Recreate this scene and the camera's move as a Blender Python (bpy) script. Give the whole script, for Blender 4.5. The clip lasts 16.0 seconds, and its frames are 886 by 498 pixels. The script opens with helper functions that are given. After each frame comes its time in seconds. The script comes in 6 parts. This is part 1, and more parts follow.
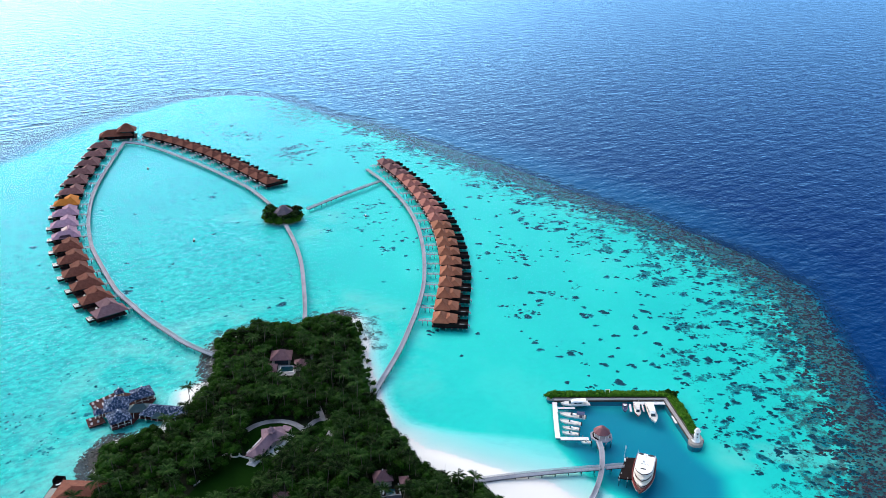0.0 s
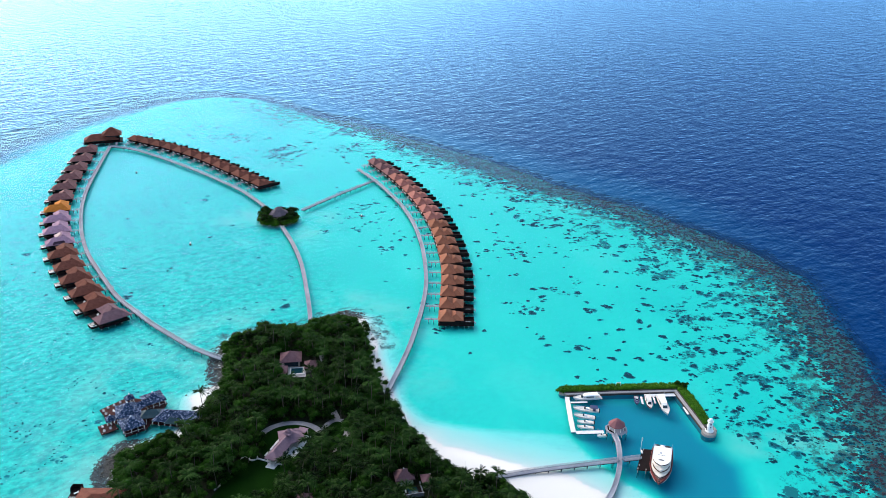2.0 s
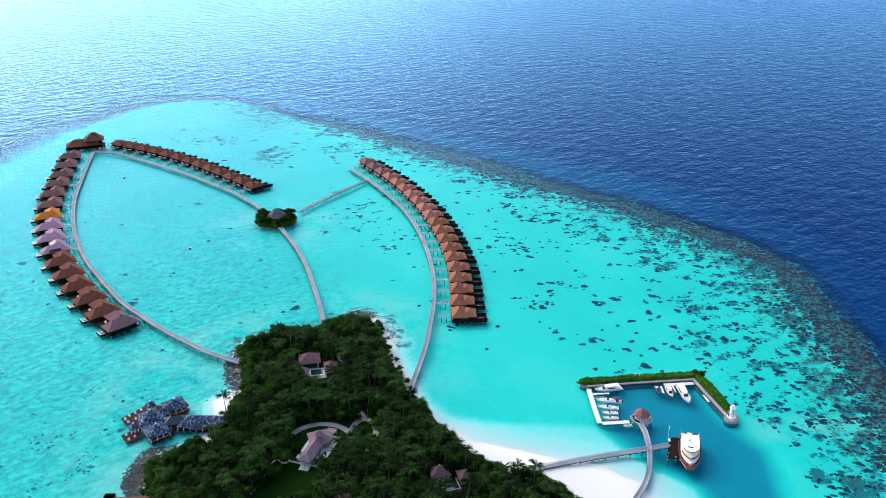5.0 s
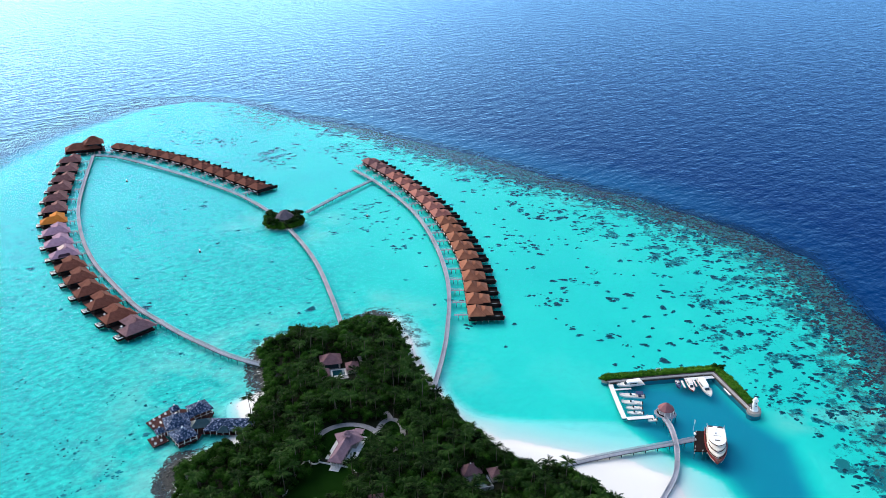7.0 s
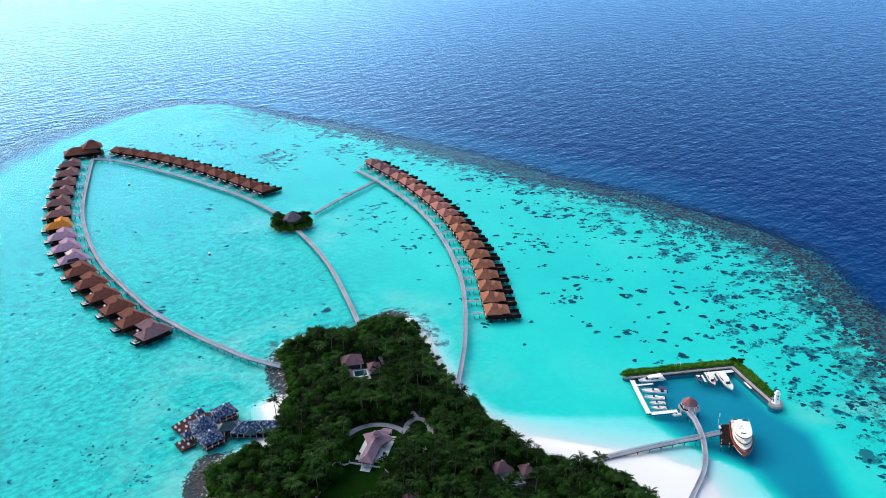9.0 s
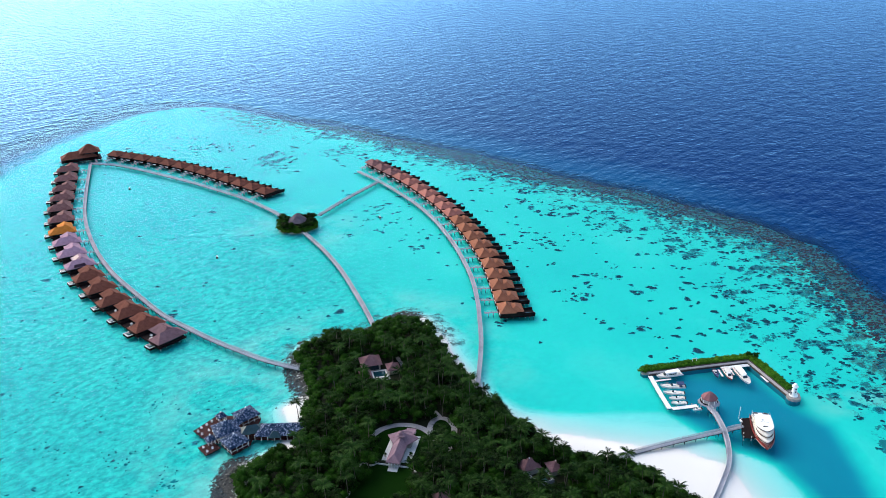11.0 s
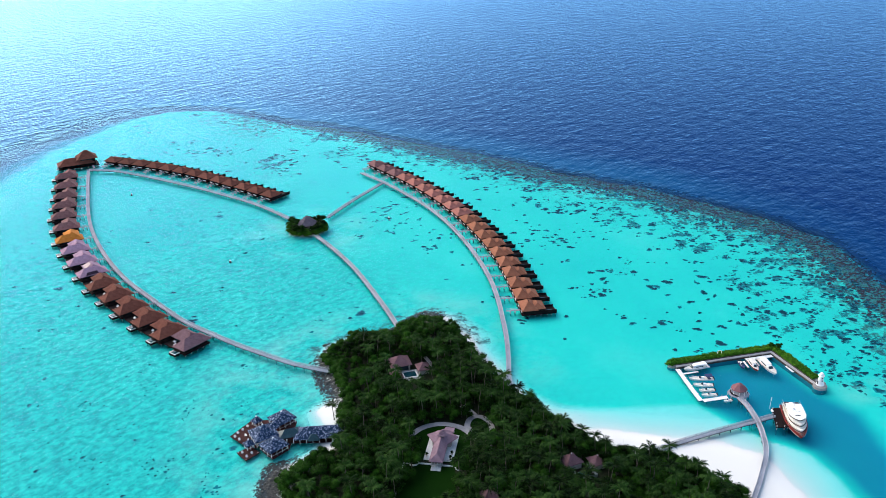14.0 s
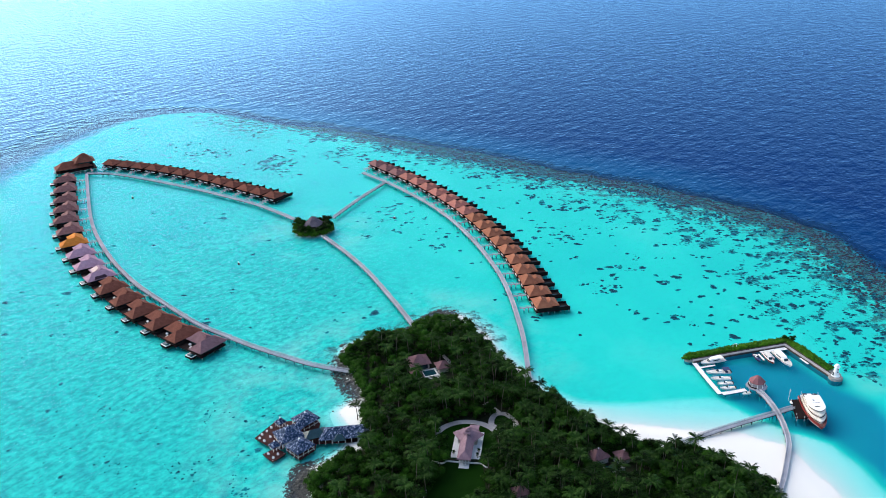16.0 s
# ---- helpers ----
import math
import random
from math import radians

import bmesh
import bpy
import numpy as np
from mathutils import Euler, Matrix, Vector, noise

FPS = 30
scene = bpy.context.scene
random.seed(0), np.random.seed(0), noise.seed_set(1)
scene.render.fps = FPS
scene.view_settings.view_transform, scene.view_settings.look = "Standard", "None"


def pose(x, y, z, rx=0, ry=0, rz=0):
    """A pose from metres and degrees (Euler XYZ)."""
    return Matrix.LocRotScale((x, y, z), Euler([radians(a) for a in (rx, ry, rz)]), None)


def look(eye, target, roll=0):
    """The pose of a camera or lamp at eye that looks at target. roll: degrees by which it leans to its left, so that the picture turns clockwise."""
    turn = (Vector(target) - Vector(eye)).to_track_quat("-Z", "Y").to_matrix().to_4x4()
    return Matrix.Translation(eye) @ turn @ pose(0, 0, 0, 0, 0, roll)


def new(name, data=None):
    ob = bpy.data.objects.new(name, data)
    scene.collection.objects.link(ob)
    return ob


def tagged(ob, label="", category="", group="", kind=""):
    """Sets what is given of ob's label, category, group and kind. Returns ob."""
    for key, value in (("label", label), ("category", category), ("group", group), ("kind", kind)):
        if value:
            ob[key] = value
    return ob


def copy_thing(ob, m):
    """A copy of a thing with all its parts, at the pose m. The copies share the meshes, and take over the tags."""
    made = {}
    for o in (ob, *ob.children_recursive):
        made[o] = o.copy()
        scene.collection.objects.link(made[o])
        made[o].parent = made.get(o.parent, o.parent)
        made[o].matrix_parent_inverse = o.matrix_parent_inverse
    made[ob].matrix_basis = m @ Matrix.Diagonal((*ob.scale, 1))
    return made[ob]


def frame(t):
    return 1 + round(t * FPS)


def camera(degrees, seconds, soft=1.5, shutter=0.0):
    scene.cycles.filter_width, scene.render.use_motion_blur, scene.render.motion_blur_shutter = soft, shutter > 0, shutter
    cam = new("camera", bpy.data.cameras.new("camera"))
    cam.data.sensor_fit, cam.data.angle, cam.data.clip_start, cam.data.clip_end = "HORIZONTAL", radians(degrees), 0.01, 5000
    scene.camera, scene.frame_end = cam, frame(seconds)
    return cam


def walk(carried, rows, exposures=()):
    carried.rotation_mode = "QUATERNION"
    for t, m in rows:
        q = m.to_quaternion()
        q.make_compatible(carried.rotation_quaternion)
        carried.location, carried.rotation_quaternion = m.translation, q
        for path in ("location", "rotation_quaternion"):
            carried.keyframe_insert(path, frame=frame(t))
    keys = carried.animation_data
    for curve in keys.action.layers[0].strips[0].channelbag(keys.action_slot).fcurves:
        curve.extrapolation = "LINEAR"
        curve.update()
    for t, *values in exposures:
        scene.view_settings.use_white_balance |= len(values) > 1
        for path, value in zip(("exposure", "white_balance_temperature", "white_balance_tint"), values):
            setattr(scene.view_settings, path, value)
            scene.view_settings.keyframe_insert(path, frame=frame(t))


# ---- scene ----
# camera: seconds, place, yaw to the left, pitch, roll
ROWS = [
    (0.0, 36.03, 3.29, 228.82, 4.173, -23.272, 1.116),
    (0.5, 31.73, 2.79, 228.80, 3.687, -23.286, 0.967),
    (1.0, 27.00, 2.11, 228.67, 3.137, -23.287, 0.909),
    (1.5, 22.32, 1.52, 228.51, 2.605, -23.287, 0.844),
    (2.0, 17.71, 1.04, 228.20, 2.107, -23.271, 0.760),
    (2.5, 13.12, 0.59, 227.98, 1.614, -23.265, 0.677),
    (3.0, 8.76, 0.20, 228.06, 1.118, -23.299, 0.577),
    (5.5, -15.04, -0.84, 227.27, -1.068, -23.308, 0.255),
    (6.0, -19.37, -0.86, 227.35, -1.332, -23.333, 0.115),
    (6.5, -23.92, -1.03, 227.48, -1.615, -23.355, 0.019),
    (7.0, -28.71, -1.26, 227.69, -1.925, -23.374, -0.047),
    (7.5, -33.61, -1.48, 227.85, -2.252, -23.384, -0.111),
    (8.0, -38.47, -1.54, 227.80, -2.580, -23.378, -0.186),
    (8.5, -43.29, -1.49, 227.81, -2.909, -23.382, -0.275),
    (9.0, -47.91, -1.48, 227.66, -3.227, -23.365, -0.370),
    (11.5, -70.40, -0.95, 228.10, -4.903, -23.374, -0.759),
    (12.0, -75.29, -0.70, 228.46, -5.264, -23.402, -0.837),
    (12.5, -79.83, -0.52, 228.55, -5.585, -23.403, -0.914),
    (13.0, -84.21, -0.36, 228.62, -5.892, -23.398, -0.986),
    (13.5, -88.80, -0.19, 228.74, -6.223, -23.397, -1.053),
    (14.0, -93.44, 0.05, 228.88, -6.560, -23.406, -1.137),
    (14.5, -98.03, 0.32, 229.10, -6.896, -23.432, -1.225),
    (15.0, -102.72, 0.60, 229.44, -7.250, -23.475, -1.293),
    (15.5, -107.42, 0.95, 229.70, -7.607, -23.512, -1.349),
    (16.0, -112.08, 1.32, 229.59, -7.957, -23.504, -1.410),
]


def aim(x, y, z, yaw, pitch, roll):
    a, b = radians(yaw), radians(pitch)
    way = Vector((-math.sin(a) * math.cos(b), math.cos(a) * math.cos(b), math.sin(b)))
    eye = Vector((x, y, z))
    return look(eye, eye + 100 * way, roll)


cam = camera(56.19, 16.0, soft=0.75)
walk(cam, [(t, aim(*row)) for t, *row in ROWS])
scene.view_settings.exposure = 1.48

# ---- light: a low hazy sun ahead and to the left, and the sky ----
SUN_UP, SUN_TURN = 32.0, -47.0
world = bpy.data.worlds.new("sky")
scene.world = world
world.use_nodes = True
wn = world.node_tree.nodes
sky = wn.new("ShaderNodeTexSky")
sky.sky_type = "NISHITA"
sky.sun_disc = False
sky.sun_elevation, sky.sun_rotation = radians(SUN_UP), radians(SUN_TURN)
sky.air_density, sky.dust_density, sky.ozone_density = 1.0, 2.0, 1.7
world.node_tree.links.new(sky.outputs[0], wn["Background"].inputs["Color"])
wn["Background"].inputs["Strength"].default_value = 0.125
sun_data = bpy.data.lights.new("sun", "SUN")
sun_data.energy, sun_data.angle, sun_data.color = 1.1, radians(96), (1.0, 0.95, 0.86)
sun = new("sun", sun_data)
e, r = radians(SUN_UP), radians(SUN_TURN)
sun.matrix_world = look((math.sin(r) * math.cos(e) * 900, math.cos(r) * math.cos(e) * 900, math.sin(e) * 900), (0, 0, 0))


# ---- materials ----
def nodes_of(name):
    m = bpy.data.materials.new(name)
    m.use_nodes = True
    nt = m.node_tree
    return m, nt, nt.nodes["Principled BSDF"]


def noise_node(nt, scale, detail=4.0, rough=0.6, coords="Object", stretch=None):
    tc = nt.nodes.new("ShaderNodeTexCoord")
    mp = nt.nodes.new("ShaderNodeMapping")
    if stretch:
        mp.inputs["Scale"].default_value = stretch[:3]
        if len(stretch) > 3:
            mp.inputs["Rotation"].default_value = (0, 0, radians(stretch[3]))
    n = nt.nodes.new("ShaderNodeTexNoise")
    n.inputs["Scale"].default_value = scale
    n.inputs["Detail"].default_value = detail
    n.inputs["Roughness"].default_value = rough
    nt.links.new(tc.outputs[coords], mp.inputs[0])
    nt.links.new(mp.outputs[0], n.inputs["Vector"])
    return n.outputs["Fac"]


def crests(nt, turn, along, across, detail, rough):
    """Noise drawn out along one heading: ripples with crests 'along' metres long and 'across' metres apart."""
    tc = nt.nodes.new("ShaderNodeTexCoord")
    mp = nt.nodes.new("ShaderNodeMapping")
    mp.vector_type = "TEXTURE"
    mp.inputs["Rotation"].default_value = (0, 0, radians(turn))
    mp.inputs["Scale"].default_value = (along, across, 10.0)
    n = nt.nodes.new("ShaderNodeTexNoise")
    n.inputs["Scale"].default_value, n.inputs["Detail"].default_value, n.inputs["Roughness"].default_value = 1.0, detail, rough
    nt.links.new(tc.outputs["Object"], mp.inputs[0])
    nt.links.new(mp.outputs[0], n.inputs["Vector"])
    return n.outputs["Fac"]


def ramp(nt, fac, stops):
    n = nt.nodes.new("ShaderNodeValToRGB")
    el = n.color_ramp.elements
    while len(el) < len(stops):
        el.new(0.5)
    for k, (p, c) in enumerate(stops):
        el[k].position = p
        el[k].color = (*c, 1) if len(c) == 3 else c
    nt.links.new(fac, n.inputs[0])
    return n.outputs[0]


def mix(nt, fac, a, b, how="MIX"):
    n = nt.nodes.new("ShaderNodeMix")
    n.data_type, n.blend_type = "RGBA", how
    for sock, v in ((n.inputs[0], fac), (n.inputs[6], a), (n.inputs[7], b)):
        if isinstance(v, (int, float)):
            sock.default_value = v
        elif isinstance(v, tuple):
            sock.default_value = (*v, 1)
        else:
            nt.links.new(v, sock)
    return n.outputs[2]


def calc(nt, op, a, b=0.0, clamp=False):
    n = nt.nodes.new("ShaderNodeMath")
    n.operation, n.use_clamp = op, clamp
    for sock, v in ((n.inputs[0], a), (n.inputs[1], b)):
        if isinstance(v, (int, float)):
            sock.default_value = v
        else:
            nt.links.new(v, sock)
    return n.outputs[0]


def bump(nt, height, strength, distance):
    n = nt.nodes.new("ShaderNodeBump")
    n.inputs["Strength"].default_value, n.inputs["Distance"].default_value = strength, distance
    nt.links.new(height, n.inputs["Height"])
    return n.outputs[0]


def surface(name, dark, light, rough=0.7, coarse=0.25, fine=3.0, metal=0.0, relief=0.15, stripes=0.0, vary=0.0, stretch=None, spec=0.3):
    """Two tones mixed at two scales; stripes: boards or courses per metre."""
    m, nt, p = nodes_of(name)
    big = noise_node(nt, coarse, 3, 0.55)
    small = noise_node(nt, fine, 4, 0.7, stretch=stretch)
    both = calc(nt, "ADD", calc(nt, "MULTIPLY", big, 0.5), calc(nt, "MULTIPLY", small, 0.5))
    col = ramp(nt, both, [(0.32, dark), (0.68, light)])
    if vary:
        info = nt.nodes.new("ShaderNodeObjectInfo")
        tone = calc(nt, "ADD", calc(nt, "MULTIPLY", info.outputs["Random"], 2 * vary), 1 - vary)
        hsv = nt.nodes.new("ShaderNodeHueSaturation")
        nt.links.new(col, hsv.inputs["Color"])
        nt.links.new(tone, hsv.inputs["Value"])
        col = hsv.outputs[0]
    height = small
    if stripes:
        tc = nt.nodes.new("ShaderNodeTexCoord")
        w = nt.nodes.new("ShaderNodeTexWave")
        w.inputs["Scale"].default_value = stripes
        w.inputs["Distortion"].default_value = 0.6
        w.inputs["Detail"].default_value = 1.0
        w.bands_direction = "Z"
        nt.links.new(tc.outputs["Object"], w.inputs["Vector"])
        col = mix(nt, calc(nt, "MULTIPLY", w.outputs["Fac"], 0.35), col, dark)
        height = calc(nt, "ADD", small, w.outputs["Fac"])
    nt.links.new(col, p.inputs["Base Color"])
    p.inputs["Roughness"].default_value, p.inputs["Metallic"].default_value = rough, metal
    p.inputs["Specular IOR Level"].default_value = spec
    if relief:
        nt.links.new(bump(nt, height, relief, 0.1), p.inputs["Normal"])
    return m


def leaf_material(name, dark, light, coarse=0.6):
    m, nt, p = nodes_of(name)
    info = nt.nodes.new("ShaderNodeObjectInfo")
    geo = nt.nodes.new("ShaderNodeNewGeometry")
    n = noise_node(nt, coarse, 2, 0.6)
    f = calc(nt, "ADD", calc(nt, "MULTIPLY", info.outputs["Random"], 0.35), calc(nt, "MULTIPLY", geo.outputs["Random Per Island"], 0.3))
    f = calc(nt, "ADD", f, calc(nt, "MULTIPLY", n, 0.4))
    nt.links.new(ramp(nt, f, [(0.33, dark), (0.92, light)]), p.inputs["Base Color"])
    p.inputs["Roughness"].default_value = 0.6
    p.inputs["Specular IOR Level"].default_value = 0.02
    return m


def water_material():
    """Clear water over the lagoon bed, blue by its own depth beyond the drop-off: a wind-ruffled surface that mirrors the sky."""
    m = bpy.data.materials.new("water")
    m.use_nodes = True
    nt = m.node_tree
    nt.nodes.remove(nt.nodes["Principled BSDF"])

    def attr(name):
        a = nt.nodes.new("ShaderNodeAttribute")
        a.attribute_name = name
        return a.outputs["Fac"]

    def layer(turn, along, across, detail, tall, where):
        w = crests(nt, turn, along, across, detail, 0.55)
        return calc(nt, "MULTIPLY", calc(nt, "MULTIPLY", calc(nt, "SUBTRACT", w, 0.5), tall), where)

    sea, breeze = attr("open_sea"), attr("breeze")
    height = layer(42, 24.0, 13.0, 2.0, SWELL[0], sea)
    height = calc(nt, "ADD", height, layer(36, 10.0, 5.6, 2.5, SWELL[1], sea))
    height = calc(nt, "ADD", height, layer(40, 5.4, 4.0, 3.0, SWELL[2], breeze))
    normal = bump(nt, height, 1.0, 1.0)
    fres = nt.nodes.new("ShaderNodeFresnel")
    fres.inputs["IOR"].default_value = 1.122
    nt.links.new(normal, fres.inputs["Normal"])
    glossy = nt.nodes.new("ShaderNodeBsdfGlossy")
    glossy.inputs["Roughness"].default_value = 0.32
    nt.links.new(normal, glossy.inputs["Normal"])
    glossy.inputs["Color"].default_value = (0.34, 0.68, 1.0, 1)
    clear = nt.nodes.new("ShaderNodeBsdfTransparent")
    body = nt.nodes.new("ShaderNodeBsdfDiffuse")
    nt.links.new(mix(nt, attr("offing"), SLOPE_BLUE, DEEP_BLUE), body.inputs["Color"])
    nt.links.new(normal, body.inputs["Normal"])
    under = nt.nodes.new("ShaderNodeMixShader")
    nt.links.new(attr("deep"), under.inputs[0])
    nt.links.new(clear.outputs[0], under.inputs[1])
    nt.links.new(body.outputs[0], under.inputs[2])
    mx = nt.nodes.new("ShaderNodeMixShader")
    nt.links.new(fres.outputs[0], mx.inputs[0])
    nt.links.new(under.outputs[0], mx.inputs[1])
    nt.links.new(glossy.outputs[0], mx.inputs[2])
    nt.links.new(mx.outputs[0], nt.nodes["Material Output"].inputs["Surface"])
    return m


def ground_material():
    """Coral sand that shows bluer the deeper it lies; reef rock, shore rock and island soil by their own masks."""
    m, nt, p = nodes_of("sea_bed_sand")
    geo = nt.nodes.new("ShaderNodeNewGeometry")
    sep = nt.nodes.new("ShaderNodeSeparateXYZ")
    nt.links.new(geo.outputs["Position"], sep.inputs[0])

    def attr(name):
        a = nt.nodes.new("ShaderNodeAttribute")
        a.attribute_name = name
        return a.outputs["Fac"]

    depth = calc(nt, "MAXIMUM", calc(nt, "MULTIPLY", sep.outputs["Z"], -1 / 30), 0.0)
    f = calc(nt, "POWER", depth, 0.5)
    bars = noise_node(nt, 0.022, 3, 0.6, stretch=(1.0, 0.6, 1, 30))
    f = calc(nt, "ADD", f, calc(nt, "MULTIPLY", calc(nt, "SUBTRACT", bars, 0.5), calc(nt, "MULTIPLY", f, 0.22)))
    col = ramp(nt, f, SEA_STOPS)
    # light bent by surface ripples, painted as darker teal mottling on the bed
    speck = crests(nt, 40, 4.4, 3.2, 5.0, 0.75)
    under = calc(nt, "MULTIPLY", calc(nt, "LESS_THAN", sep.outputs["Z"], -0.6), calc(nt, "GREATER_THAN", sep.outputs["Z"], -2.4))
    col = mix(nt, calc(nt, "MULTIPLY", calc(nt, "MULTIPLY", under, attr("ripple_marks")), ramp(nt, speck, [(0.40, (0, 0, 0)), (0.62, (0.8, 0.8, 0.8))])), col, (0.003, 0.28, 0.265))
    weed = noise_node(nt, 0.075, 6, 0.7)
    col = mix(nt, calc(nt, "MULTIPLY", calc(nt, "MULTIPLY", under, attr("ripple_marks")), ramp(nt, weed, [(0.52, (0, 0, 0)), (0.66, (0.5, 0.5, 0.5))])), col, (0.01, 0.24, 0.28))
    # fine coral growth round the heads
    tuft = noise_node(nt, 0.30, 6, 0.75)
    tuft = ramp(nt, calc(nt, "ADD", tuft, calc(nt, "MULTIPLY", calc(nt, "SUBTRACT", attr("coral"), 0.5), 0.34)), [(0.54, (0, 0, 0)), (0.60, (0.85, 0.85, 0.85))])
    col = mix(nt, calc(nt, "MULTIPLY", tuft, calc(nt, "MINIMUM", calc(nt, "MULTIPLY", attr("coral"), 4.0), 1.0)), col, (0.006, 0.085, 0.115))
    # silt clouds
    cloud = noise_node(nt, 0.03, 4, 0.65)
    silt = calc(nt, "MULTIPLY", attr("silt"), ramp(nt, cloud, [(0.42, (0, 0, 0)), (0.65, (1, 1, 1))]))
    col = mix(nt, calc(nt, "MULTIPLY", silt, 0.45), col, (0.26, 0.62, 0.52))
    # weedy reef flat and crest
    mott = noise_node(nt, 0.13, 8, 0.80)
    reef = calc(nt, "MULTIPLY", ramp(nt, calc(nt, "ADD", mott, calc(nt, "MULTIPLY", calc(nt, "SUBTRACT", attr("reef"), 0.42), 0.62)),
                                     [(0.50, (0, 0, 0)), (0.60, (1, 1, 1))]), calc(nt, "MINIMUM", calc(nt, "MULTIPLY", attr("reef"), 3.0), 1.0))
    tone = noise_node(nt, 0.24, 8, 0.85)
    col = mix(nt, calc(nt, "MULTIPLY", reef, 0.85), col, ramp(nt, tone, [(0.40, (0.010, 0.050, 0.062)), (0.50, (0.035, 0.060, 0.064)), (0.60, (0.015, 0.17, 0.18))]))
    # shore rock
    grit = noise_node(nt, 0.6, 6, 0.75)
    rock = ramp(nt, calc(nt, "ADD", grit, calc(nt, "MULTIPLY", calc(nt, "SUBTRACT", attr("rock"), 0.74), 0.6)), [(0.5, (0, 0, 0)), (0.6, (1, 1, 1))])
    col = mix(nt, rock, col, ramp(nt, noise_node(nt, 1.3, 5, 0.8), [(0.35, (0.010, 0.012, 0.012)), (0.6, (0.055, 0.055, 0.052)), (0.75, (0.20, 0.20, 0.19))]))
    # leaf litter under the trees, near black: shade between crowns put into its colour
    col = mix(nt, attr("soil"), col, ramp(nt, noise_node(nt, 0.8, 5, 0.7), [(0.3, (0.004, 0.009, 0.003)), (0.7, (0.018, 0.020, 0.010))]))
    nt.links.new(col, p.inputs["Base Color"])
    p.inputs["Roughness"].default_value = 0.9
    p.inputs["Specular IOR Level"].default_value = 0.1
    return m


SWELL = (2.1, 0.8, 0.72)
DEEP_BLUE, SLOPE_BLUE = (0.0, 0.014, 0.082), (0.0, 0.048, 0.135)
SEA_STOPS = [
    (0.0, (0.64, 0.62, 0.58)), (0.05, (0.54, 0.66, 0.60)), (0.10, (0.36, 0.67, 0.60)), (0.155, (0.16, 0.71, 0.62)), (0.215, (0.012, 0.62, 0.50)),
    (0.245, (0.004, 0.54, 0.46)), (0.31, (0.0, 0.23, 0.31)), (0.55, (0.0, 0.045, 0.14)), (1.0, (0.0, 0.008, 0.075)),
]
WATER = water_material()
GROUND = ground_material()
WOOD_GREY = surface("weathered_grey_planks", (0.17, 0.175, 0.20), (0.37, 0.375, 0.42), 0.8, 0.1, 2.0, relief=0.2)
WOOD_DARK = surface("dark_stained_wood", (0.005, 0.004, 0.004), (0.022, 0.013, 0.012), 0.8, 0.3, 2.0, stripes=2.5, spec=0.06)
WOOD_RED = surface("red_brown_decking", (0.024, 0.008, 0.008), (0.062, 0.021, 0.019), 0.85, 0.3, 2.5, spec=0.1)


def water_tinted(m, colour):
    """Paints the water's tint into the colour below the water line, to blend in."""
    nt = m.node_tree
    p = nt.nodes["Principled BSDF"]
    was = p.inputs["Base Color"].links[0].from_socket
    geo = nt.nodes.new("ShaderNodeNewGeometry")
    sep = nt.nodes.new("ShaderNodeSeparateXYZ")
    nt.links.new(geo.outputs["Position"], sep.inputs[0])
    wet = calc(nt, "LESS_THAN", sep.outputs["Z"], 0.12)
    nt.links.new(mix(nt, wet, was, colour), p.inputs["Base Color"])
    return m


PILE = water_tinted(surface("bleached_pile", (0.32, 0.31, 0.31), (0.62, 0.61, 0.60), 0.85, 0.5, 3.0), (0.010, 0.40, 0.34))
PILE_DEEP = water_tinted(surface("harbour_pile", (0.28, 0.27, 0.27), (0.55, 0.54, 0.53), 0.85, 0.5, 3.0), (0.0, 0.17, 0.22))
PILE_DARK = water_tinted(surface("dark_walkway_pile", (0.03, 0.035, 0.04), (0.09, 0.10, 0.11), 0.85, 0.5, 3.0), (0.009, 0.50, 0.46))
GLASS = surface("dark_window_glass", (0.01, 0.02, 0.025), (0.03, 0.05, 0.06), 0.08, 0.3, 1.0, relief=0.0)
WHITE = surface("white_paint", (0.66, 0.65, 0.63), (0.84, 0.83, 0.80), 0.5, 0.3, 2.0, relief=0.03)
PLASTER_WHITE = surface("grey_white_canvas", (0.40, 0.39, 0.38), (0.58, 0.57, 0.55), 0.8, 0.4, 2.0, relief=0.05)
POOL = surface("pool_water", (0.004, 0.025, 0.033), (0.008, 0.06, 0.075), 0.05, 0.4, 1.5, relief=0.05)


def roof_material(name, dark, light):
    return surface(name, dark, light, 0.85, 0.35, 1.6, spec=0.1, stripes=1.6, vary=0.12, relief=0.25)


ROOF_BROWN = roof_material("brown_shingle", (0.09, 0.029, 0.019), (0.19, 0.066, 0.044))
ROOF_UMBER = roof_material("umber_shingle", (0.11, 0.048, 0.046), (0.23, 0.112, 0.106))
ROOF_PINK = roof_material("faded_pink_shingle", (0.20, 0.072, 0.055), (0.37, 0.150, 0.118))
ROOF_ORANGE = roof_material("orange_shingle", (0.16, 0.056, 0.031), (0.29, 0.115, 0.066))
ROOF_GOLD = roof_material("new_golden_thatch", (0.36, 0.11, 0.015), (0.58, 0.21, 0.04))
ROOF_LILAC = roof_material("bleached_lilac_shingle", (0.22, 0.125, 0.165), (0.40, 0.245, 0.31))
ROOF_MAUVE = roof_material("mauve_tile", (0.11, 0.055, 0.062), (0.22, 0.125, 0.135))
ROOF_DUSK = roof_material("dusky_lilac_tile", (0.15, 0.090, 0.110), (0.28, 0.185, 0.215))
